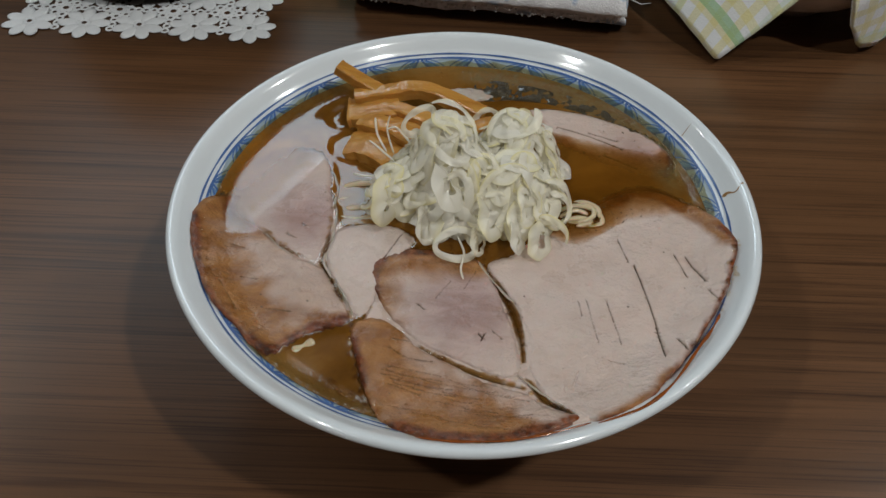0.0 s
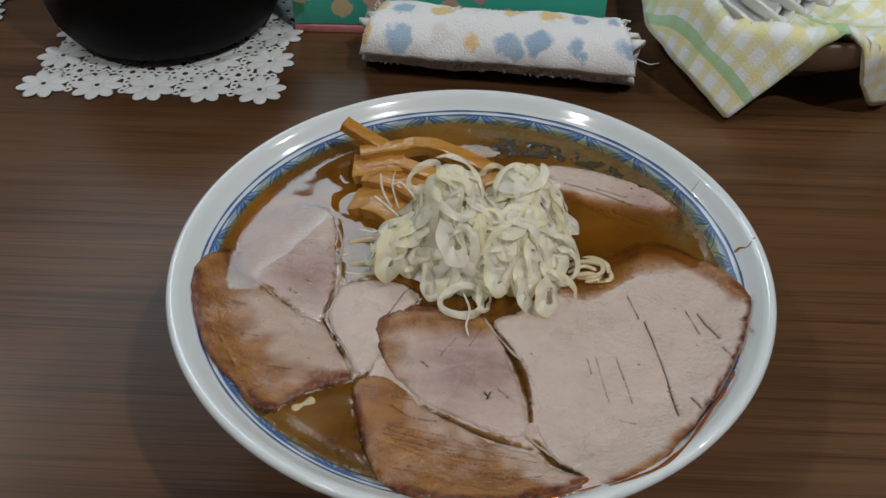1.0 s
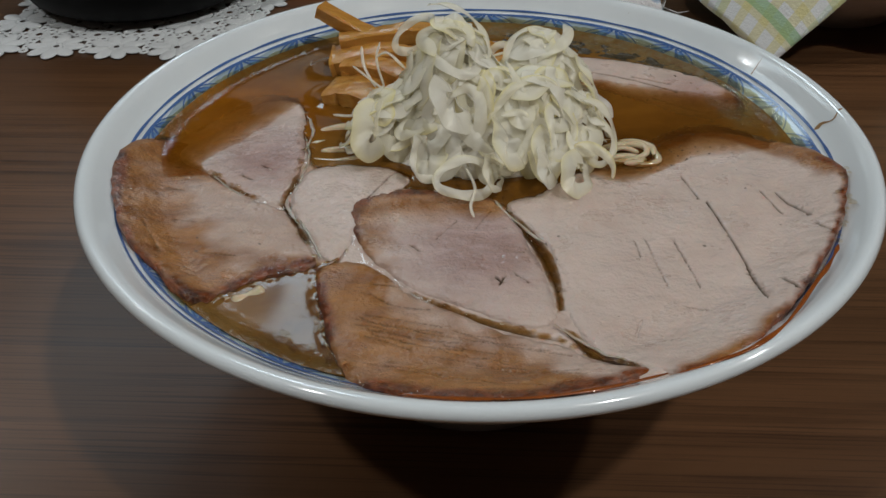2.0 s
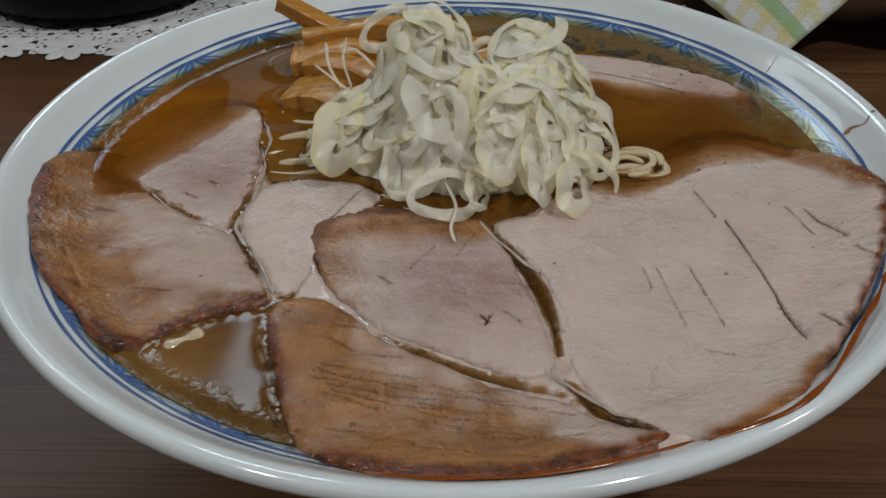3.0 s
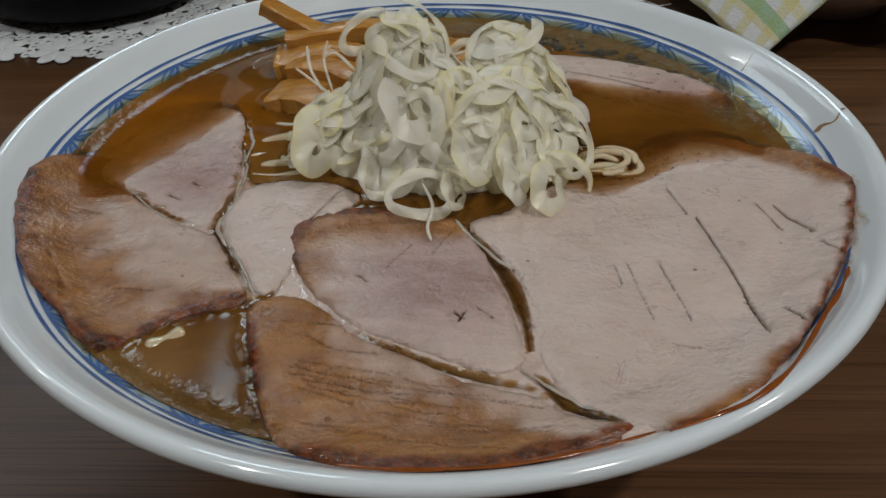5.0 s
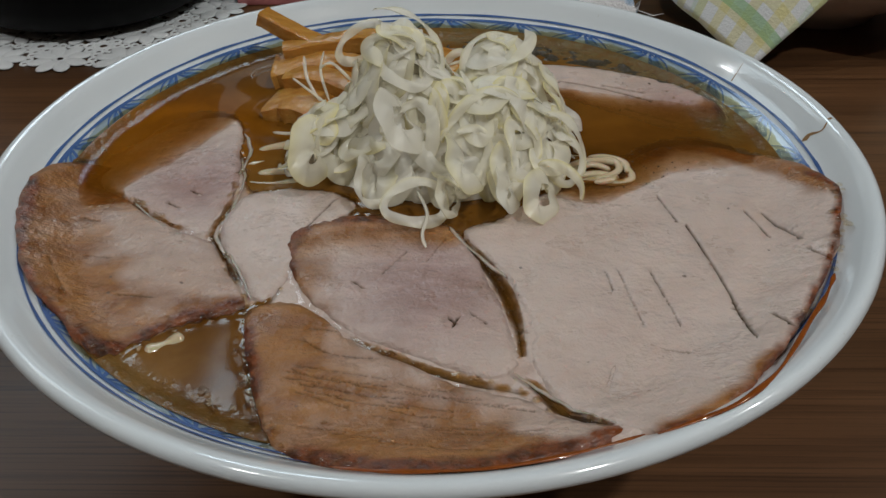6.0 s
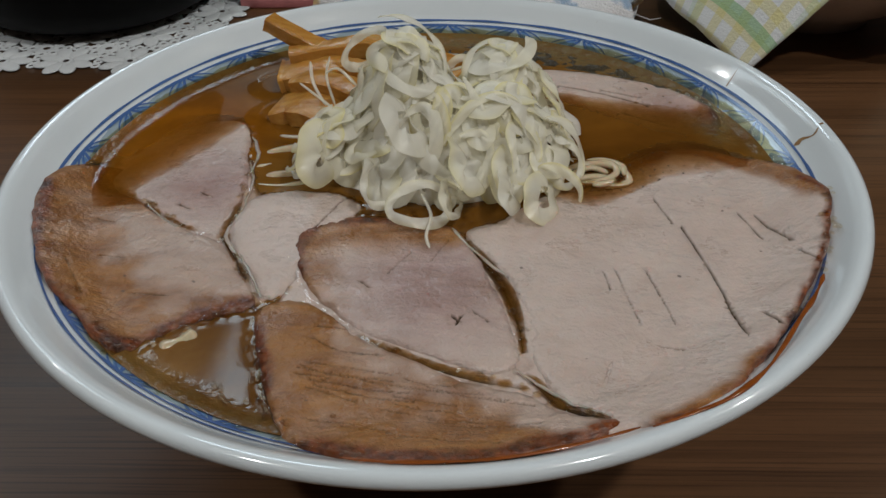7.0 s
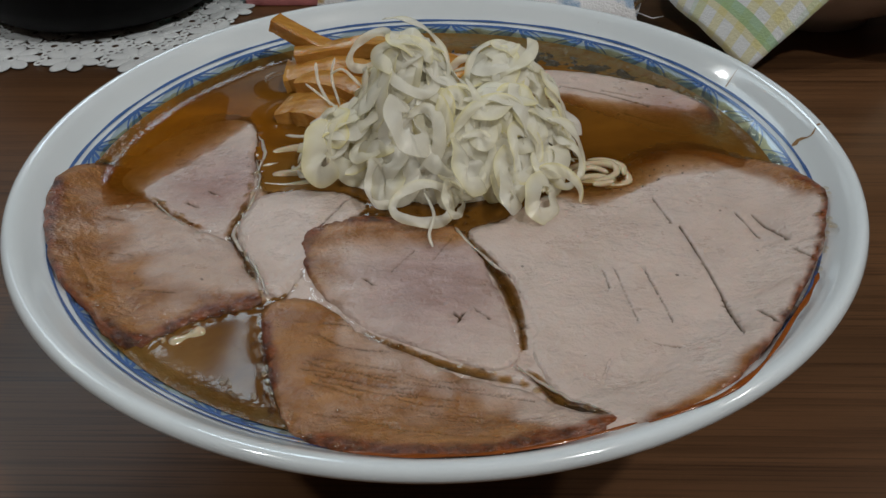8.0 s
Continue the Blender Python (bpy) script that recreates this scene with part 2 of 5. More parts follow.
def box_material():
    """Printed card: teal with pink and cream blossoms."""
    m = Mat("floral_card")
    v = m.t.nodes.new("ShaderNodeTexVoronoi")
    m.link(m.place((1, 1, 1)), v.inputs["Vector"])
    v.inputs["Scale"].default_value = 42
    shape = m.math("ADD", v.outputs["Distance"], m.math("MULTIPLY", m.noise(110), 0.5))
    sep = m.t.nodes.new("ShaderNodeSeparateColor")
    m.link(v.outputs["Color"], sep.inputs[0])
    hue = m.ramp(sep.outputs[1], [(0.0, (0.72, 0.28, 0.30)), (0.4, (0.76, 0.45, 0.38)), (0.6, (0.75, 0.62, 0.36)), (0.8, (0.05, 0.36, 0.19))])
    hue.node.color_ramp.interpolation = "CONSTANT"
    col = m.mix(m.ramp(shape, [(0.56, (1, 1, 1)), (0.60, (0, 0, 0))]), (0.07, 0.52, 0.40), hue)
    m.set(Base_Color=col, Roughness=0.35)
    m.bump(m.noise(300), 0.05, 0.0003)
    return m.m


def clear_oil():
    """Thin clear oil: lets its ground show and glints."""
    m = Mat("oil_drop")
    clear = m.t.nodes.new("ShaderNodeBsdfTransparent")
    clear.inputs[0].default_value = (0.97, 0.90, 0.76, 1)
    shine = m.add("ShaderNodeBsdfGlossy", Roughness=0.06)
    mx = m.t.nodes.new("ShaderNodeMixShader")
    m.link(m.add("ShaderNodeFresnel", IOR=1.47).outputs[0], mx.inputs[0])
    m.link(clear.outputs[0], mx.inputs[1])
    m.link(shine.outputs[0], mx.inputs[2])
    m.link(mx.outputs[0], m.t.nodes["Material Output"].inputs["Surface"])
    return m.m


def film_material():
    """Thin olive-brown oil clinging to the porcelain, uneven and wet."""
    m = Mat("clinging_oil")
    patch = m.noise(170, detail=5, twist=0.4)
    col = m.ramp(m.noise(330, detail=3), [(0.35, (0.075, 0.055, 0.016)), (0.65, (0.20, 0.155, 0.055))])
    m.set(Base_Color=col, Roughness=0.10, Coat_Weight=0.6, Coat_Roughness=0.05)
    m.bump(m.noise(260, detail=3), 1.0, 0.0022)
    clear = m.t.nodes.new("ShaderNodeBsdfTransparent")
    clear.inputs[0].default_value = (0.82, 0.76, 0.58, 1)
    mx = m.t.nodes.new("ShaderNodeMixShader")
    m.link(m.math("MULTIPLY", m.ramp(patch, [(0.40, (0.12, 0.12, 0.12)), (0.64, (0.85, 0.85, 0.85))]), m.attr("cover"), True), mx.inputs[0])
    m.link(clear.outputs[0], mx.inputs[1])
    m.link(m.b.outputs[0], mx.inputs[2])
    m.link(mx.outputs[0], m.t.nodes["Material Output"].inputs["Surface"])
    return m.m


WOOD = wood_material()
PORCELAIN = porcelain_material()
BLUE = plain("cobalt_glaze", (0.075, 0.145, 0.34), 0.12, 0.45, 300)
PALE_BLUE = plain("washed_cobalt_glaze", (0.13, 0.24, 0.44), 0.12, 0.3, 300)
HAZE = plain("pale_wash_glaze", (0.31, 0.38, 0.42), 0.12, 0.12, 300)
STAIN = plain("dried_broth", (0.30, 0.155, 0.045), 0.35, 0.5, 700)
MEAT = meat_material()
FAT = plain("soft_fat", (0.47, 0.38, 0.31), 0.16, 0.35, 260, 0.5, 0.0006, Subsurface_Weight=0.3, Subsurface_Scale=0.003, Coat_Weight=0.6, Coat_Roughness=0.06)
BROTH_TOP = broth_surface_material()
BROTH = plain("cloudy_broth", (0.34, 0.13, 0.018), 0.3, 0.3, 40)
ONION = onion_material("sliced_onion", 0.52, 0.16)
ONION_FILLER = onion_material("filler_onion", 0.0, 0.0)
MENMA = menma_material()
NOODLE = plain("wheat_noodle", (0.60, 0.47, 0.30), 0.2, 0.15, 200, Subsurface_Weight=0.3, Subsurface_Scale=0.003, Coat_Weight=0.4, Coat_Roughness=0.08)
SEAWEED = plain("soaked_seaweed", (0.075, 0.055, 0.026), 0.16, 0.7, 260, 1.0, 0.0016, Coat_Weight=0.5, Coat_Roughness=0.1)
LACE = plain("white_lace", (0.70, 0.705, 0.70), 0.85, 0.1, 300, 0.6, 0.0006)
IRON = plain("black_lacquer", (0.004, 0.0036, 0.0036), 0.5, 0.3, 60, Specular_IOR_Level=0.08)
POLKA, PLAID, CARD = polka_material(), plaid_material(), box_material()
CARD_TRIM = plain("coral_card", (0.62, 0.22, 0.22), 0.4, 0.3, 120)
TOWEL_EDGE = plain("white_terry", (0.78, 0.76, 0.74), 0.95, 0.12, 200, 0.9, 0.0012)
STONEWARE = plain("beige_stoneware", (0.72, 0.62, 0.54), 0.3, 0.15, 80)
WHITE_WARE = plain("white_melamine", (0.78, 0.79, 0.78), 0.2, 0.04, 60)
OIL = clear_oil()
FILM = film_material()
RED_OIL = plain("orange_oil", (0.24, 0.060, 0.009), 0.12, 0.5, 300)
PEPPER = plain("ground_pepper", (0.05, 0.035, 0.02), 0.6, 0.5, 600)
PLASTER = plain("ceiling_board", (0.10, 0.085, 0.07), 0.8, 0.08, 3, 0.2, 0.001)
WALL = plain("dark_wood_panelling", (0.10, 0.062, 0.04), 0.6, 0.35, 4, 0.2, 0.001)
PAPER = plain("pale_wall_sheet", (0.80, 0.80, 0.78), 0.7, 0.05, 6)
FLOOR = plain("floor_vinyl", (0.22, 0.19, 0.16), 0.5, 0.2, 5, 0.1, 0.001)
METAL = plain("white_metal", (0.7, 0.7, 0.7), 0.4, 0.05, 40)


# ---- mesh helpers ----
def link_mesh(name, bm, material, parent=None, label="", smooth=True):
    me = bpy.data.meshes.new(name)
    bm.normal_update()
    bm.to_mesh(me)
    bm.free()
    if smooth:
        me.shade_smooth()
    me.materials.append(material)
    ob = new(name, me)
    if parent is not None:
        ob.parent = parent
    return tagged(ob, label)


def part(name, bm, material, parent, label="", smooth=True):
    return link_mesh(name, bm, material, parent, label, smooth)


def thing(name, place=(0, 0, 0), turn=0.0, **tags):
    ob = new(name)
    ob.empty_display_size = 0.01
    ob.matrix_world = pose(*place, 0, 0, turn)
    return tagged(ob, **tags)


def lathe(profile, n=96, closed=False):
    """A turned body from (radius, height) pairs."""
    bm = bmesh.new()
    rings = []
    for r, z in profile:
        if r < 1e-6:
            rings.append([bm.verts.new((0, 0, z))])
        else:
            rings.append([bm.verts.new((r * math.cos(2 * math.pi * i / n), r * math.sin(2 * math.pi * i / n), z)) for i in range(n)])
    pairs = list(zip(rings, rings[1:])) + ([(rings[-1], rings[0])] if closed else [])
    for a, b in pairs:
        for i in range(n):
            j = (i + 1) % n
            if len(a) == 1 and len(b) == 1:
                continue
            if len(a) == 1:
                bm.faces.new((a[0], b[i], b[j]))
            elif len(b) == 1:
                bm.faces.new((a[i], b[0], a[j]))
            else:
                bm.faces.new((a[i], b[i], b[j], a[j]))
    bmesh.ops.recalc_face_normals(bm, faces=bm.faces)
    return bm


def block(sx, sy, sz, bevel=0.002, at=(0, 0, 0), steps=2):
    bm = bmesh.new()
    bmesh.ops.create_cube(bm, size=1, matrix=Matrix.Translation(at) @ Matrix.Diagonal((sx, sy, sz, 1)))
    if bevel:
        bmesh.ops.bevel(bm, geom=list(bm.edges), offset=bevel, segments=steps, affect="EDGES", profile=0.5)
    return bm


def tube(points, radius, n=8, flat=1.0, taper=True):
    """A round or flattened strand along points; radius may be a function of 0..1."""
    bm = bmesh.new()
    rings = []
    pts = [Vector(p) for p in points]
    for i, p in enumerate(pts):
        d = (pts[min(i + 1, len(pts) - 1)] - pts[max(i - 1, 0)]).normalized()
        side = d.cross(Vector((0, 0, 1)))
        side = side.normalized() if side.length > 1e-6 else Vector((1, 0, 0))
        up = side.cross(d)
        f = i / (len(pts) - 1)
        r = radius(f) if callable(radius) else radius
        if taper:
            r *= min(1, 0.35 + 6 * min(f, 1 - f))
        rings.append([bm.verts.new(p + side * r * math.cos(2 * math.pi * k / n) + up * r * flat * math.sin(2 * math.pi * k / n)) for k in range(n)])
    for a, b in zip(rings, rings[1:]):
        for k in range(n):
            bm.faces.new((a[k], a[(k + 1) % n], b[(k + 1) % n], b[k]))
    bm.faces.new(rings[0][::-1])
    bm.faces.new(rings[-1])
    return bm


def spline(points, per=6, closed=True):
    """Points along a Catmull-Rom curve through the given ones."""
    p = np.array(points, float)
    n = len(p)
    out = []
    for i in range(n if closed else n - 1):
        a, b, c, d = (p[(i + k) % n] if closed else p[min(max(i + k, 0), n - 1)] for k in (-1, 0, 1, 2))
        for s in range(per):
            t = s / per
            out.append(0.5 * (2 * b + (c - a) * t + (2 * a - 5 * b + 4 * c - d) * t * t + (3 * b - a - 3 * c + d) * t ** 3))
    if not closed:
        out.append(p[-1])
    return np.array(out)


def far_from(pts, line, closed=False):
    """Distance of each of pts to a polyline."""
    line = np.asarray(line, float)
    nxt = np.roll(line, -1, 0) if closed else line[1:]
    beg = line if closed else line[:-1]
    best = np.full(len(pts), 1e9)
    for a, b in zip(beg, nxt):
        d = b - a
        t = np.clip(((pts - a) @ d) / max(d @ d, 1e-12), 0, 1)
        best = np.minimum(best, np.hypot(*(pts - a - t[:, None] * d).T))
    return best


def inside(pts, poly):
    x, y = pts[:, 0], pts[:, 1]
    hit = np.zeros(len(pts), bool)
    for (x0, y0), (x1, y1) in zip(poly, np.roll(poly, -1, 0)):
        cross = (y0 > y) != (y1 > y)
        with np.errstate(divide="ignore", invalid="ignore"):
            hit ^= cross & (x < (x1 - x0) * (y - y0) / (y1 - y0) + x0)
    return hit


def fill(outline, step, extra=()):
    """A triangulated sheet inside an outline, with inner points every step."""
    lo, hi = outline.min(0), outline.max(0)
    gx, gy = np.meshgrid(np.arange(lo[0], hi[0], step), np.arange(lo[1], hi[1], step))
    gx = gx + (np.arange(gx.shape[0]) % 2)[:, None] * step / 2
    grid = np.c_[gx.ravel(), gy.ravel()] + np.random.RandomState(4).uniform(-0.15, 0.15, (gx.size, 2)) * step
    grid = grid[inside(grid, outline)]
    grid = grid[far_from(grid, outline, True) > step * 0.5]
    if len(extra):
        extra = np.asarray(extra)
        extra = extra[inside(extra, outline)]
        keep = np.ones(len(grid), bool)
        for e in extra:
            keep &= np.hypot(*(grid - e).T) > step * 0.45
        grid = np.r_[grid[keep], extra]
    n = len(outline)
    verts = [Vector(v) for v in np.r_[outline, grid]]
    got = geometry.delaunay_2d_cdt(verts, [(i, (i + 1) % n) for i in range(n)], [list(range(n))], 1, 1e-9)
    pts = np.array([tuple(v) for v in got[0]])
    return pts, [tuple(f) for f in got[2]]


def sheet_mesh(name, pts, z, faces, attrs, material, parent, thick=0.0, outline=None, label=""):
    """A relief sheet, with a skirt down its outline where thick is given."""
    bm = bmesh.new()
    vs = [bm.verts.new((x, y, h)) for (x, y), h in zip(pts, z)]
    for f in faces:
        try:
            bm.faces.new([vs[i] for i in f])
        except ValueError:
            pass
    bmesh.ops.recalc_face_normals(bm, faces=bm.faces)
    up = sum(f.normal.z for f in bm.faces)
    if up < 0:
        bmesh.ops.reverse_faces(bm, faces=bm.faces)
    idx = list(range(len(vs)))
    if thick:
        edge = [e for e in bm.edges if len(e.link_faces) == 1]
        low = {}
        for e in edge:
            for v in e.verts:
                if v not in low:
                    low[v] = bm.verts.new((v.co.x * 0.998, v.co.y * 0.998, v.co.z - thick))
                    idx.append(vs.index(v) if len(vs) < 400 else None)
        for e in edge:
            a, b = e.verts
            bm.faces.new((a, b, low[b], low[a]))
        bmesh.ops.recalc_face_normals(bm, faces=bm.faces)
    n = len(vs)
    bm.verts.index_update()
    total = len(bm.verts)
    rim = [v.index for v in low] if thick else []
    ob = part(name, bm, material, parent, label)
    for key, vals in attrs.items():
        a = ob.data.attributes.new(key, "FLOAT", "POINT")
        data = np.zeros(total, np.float32)
        data[:n] = vals
        if rim:
            data[n:n + len(rim)] = np.asarray(vals)[rim]
        a.data.foreach_set("value", data)
    return ob


# ---- room ----
def room():
    def slab(name, sx, sy, sz, at, material):
        bm = block(sx, sy, sz, 0, at)
        return tagged(link_mesh(name, bm, material, None, "", False), kind="structure")

    slab("floor", 6.2, 7.2, 0.1, (0, 0.5, -0.79), FLOOR)
    slab("ceiling", 6.2, 7.2, 0.1, (0, 0.5, CEIL + 0.05), PLASTER)
    h, mid = CEIL + 0.74, (CEIL - 0.74) / 2
    slab("wall_north", 6.2, 0.1, h, (0, 2.65, mid), WALL)
    slab("wall_south", 6.2, 0.1, h, (0, -2.65, mid), WALL)
    slab("wall_east", 0.1, 5.2, h, (2.65, 0, mid), WALL)
    slab("wall_west", 0.1, 5.2, h, (-2.65, 0, mid), WALL)


room()
sheet = tagged(link_mesh("wall_sheet", block(0.34, 0.006, 0.62, 0.001), PAPER), "pale paper sheet pinned on the dark wall", "poster")
sheet.location = (-0.72, 2.594, 1.22)
for spot in BULBS:
    can = thing("ceiling_lamp", (spot[0], spot[1], CEIL), label="small round white ceiling lamp, switched on", category="lamp", group="ceiling lamps")
    part("housing", lathe([(0.0, 0.0), (0.05, 0.0), (0.05, -0.012), (0.016, -0.018), (0.014, -0.05), (0.0, -0.052)], 40), METAL, can)
for spot, wide, long in ((PANEL, 0.36, 0.80), (SIDE_PANEL, 0.56, 1.10)):
    panel = thing("ceiling_panel_lamp", (*spot, CEIL), label="long white ceiling panel lamp, switched on", category="lamp", group="panel lamps")
    part("frame", block(wide + 0.06, long + 0.06, 0.03, 0.003, (0, 0, -0.0151)), METAL, panel)


# ---- table ----
table = thing("table", (0, 0, 0), label="dark walnut table with a satin wood-grain top", category="table")
part("tabletop", block(1.5, 1.15, 0.03, 0.003, (0, 0.2, -0.015)), WOOD, table)
for sx in (-0.70, 0.70):
    for sy in (-0.32, 0.72):
        part("leg", block(0.05, 0.05, 0.71, 0.003, (sx, sy, -0.385)), WOOD, table)


# ---- ramen bowl ----
SOUP_Z = 0.0728
INNER = [(0.1078, 0.0822), (0.1066, 0.0817), (0.1050, 0.0803), (0.1030, 0.0781), (0.1005, 0.0757), (0.0985, 0.0745), (0.0960, 0.0731), (0.0935, 0.0717), (0.0905, 0.0695), (0.085, 0.0645), (0.074, 0.053), (0.052, 0.031), (0.030, 0.0185), (0.0, 0.016)]
OUTER = [(0.0, 0.006), (0.036, 0.006), (0.038, 0.0), (0.043, 0.0), (0.045, 0.011), (0.055, 0.022), (0.070, 0.0395), (0.086, 0.0572), (0.099, 0.0692), (0.1062, 0.0758), (0.1089, 0.0783), (0.1099, 0.0798), (0.1100, 0.0806), (0.1095, 0.0816), (0.1086, 0.0822)]
BOWL_X, BOWL_Y = 0.0010, 0.0010


def inner_at(r):
    """Height of the bowl's inside at the radius r."""
    p = sorted(INNER)
    return float(np.interp(r, [a for a, _ in p], [b for _, b in p]))


bowl = thing("ramen_bowl", (BOWL_X, BOWL_Y, 0), label="round white porcelain ramen bowl with blue painted inner border", category="bowl")
part("body", lathe(OUTER + INNER, 160), PORCELAIN, bowl)


def painted(name, strokes, material, label=""):
    """Strokes of glaze on the bowl's inside: lists of (angle, radius, half width)."""
    bm = bmesh.new()
    for stroke in strokes:
        left, right = [], []
        for i, (a, r, w) in enumerate(stroke):
            b, s, _ = stroke[min(i + 1, len(stroke) - 1)]
            c, q, _ = stroke[max(i - 1, 0)]
            da, dr = (b - c) * r, s - q
            n = math.hypot(da, dr) or 1
            ox, oy = -dr / n * w, da / n * w
            for side, sign in ((left, 1), (right, -1)):
                rr, aa = r + oy * sign, a + ox * sign / r
                side.append(bm.verts.new((rr * math.cos(aa), rr * math.sin(aa), inner_at(rr) + (0.00034 if material is BLUE else 0.00022 if material is PALE_BLUE else 0.00010))))
        for i in range(len(left) - 1):
            bm.faces.new((left[i], left[i + 1], right[i + 1], right[i]))
    bmesh.ops.recalc_face_normals(bm, faces=bm.faces)
    if sum(f.normal.z for f in bm.faces) < 0:
        bmesh.ops.reverse_faces(bm, faces=bm.faces)
    return part(name, bm, material, bowl, label)


def ring_stroke(r, w, wobble=0.0):
    rnd = random.Random(int(r * 1e6))
    ph = rnd.uniform(0, 6)
    return [[(2 * math.pi * i / 180, r + wobble * math.sin(5 * 2 * math.pi * i / 180 + ph), w * (1 + 0.25 * math.sin(i * 0.9 + ph))) for i in range(181)]]


painted("blue_ring", ring_stroke(0.1005, 0.00030, 0.00012), BLUE, "thin cobalt blue ring")
painted("blue_ring", ring_stroke(0.0987, 0.00038, 0.00012), BLUE, "thin cobalt blue ring")
painted("pale_band", ring_stroke(0.0962, 0.0022), HAZE, "pale blue-grey painted band")
UNITS = 25
for k in range(UNITS):
    a0 = math.radians(88.2) + 2 * math.pi * k / UNITS
    unit = 2 * math.pi / UNITS
    strokes, washes = [], []
    for sign in (-1, 1):
        strokes.append([(a0 + unit * sign * (0.02 + 0.17 * s), 0.0983 - 0.0046 * s, 0.00035 + 0.00045 * s) for s in np.linspace(0, 1, 6)])
        strokes.append([(a0 + unit * sign * (0.10 + 0.40 * s), 0.0984 - 0.0046 * s ** 2.0, 0.00020) for s in np.linspace(0, 1, 9)])
        strokes.append([(a0 + unit * sign * (0.04 + 0.34 * s), 0.0983 - 0.0046 * s ** 1.5, 0.00018) for s in np.linspace(0, 1, 9)])
        washes.append([(a0 + unit * sign * (0.10 + 0.20 * s), 0.0980 - 0.0040 * s, 0.0005 + 0.0016 * s) for s in np.linspace(0, 1, 6)])
    painted("scallop_motif", strokes, BLUE)
    painted("scallop_wash", washes, PALE_BLUE)
painted("broth_stain", [[(math.radians(5.5 + 0.5 * math.sin(7 * s)), 0.1012 + 0.0052 * s, 0.00055 * (1.2 - s) * (1 + 0.4 * math.sin(9 * s))) for s in np.linspace(0, 1, 10)],
                        [(math.radians(6.3), 0.1070 + 0.001 * s, 0.0004) for s in np.linspace(0, 1, 4)]], STAIN, "brown dried splash of broth")
painted("broth_stain", [[(math.radians(27.0 + 0.6 * s), 0.1012 + 0.0045 * s, 0.00018 * (1.2 - s)) for s in np.linspace(0, 1, 6)]], STAIN, "brown dried splash of broth")


# ---- pork slices ----
def lift(pts):
    """How the slices climb the bowl's wall towards its rim."""
    r = np.hypot(*pts.T)
    return np.clip(np.minimum(r, 0.104) - 0.088, 0, None) * 0.42


TOPS = []


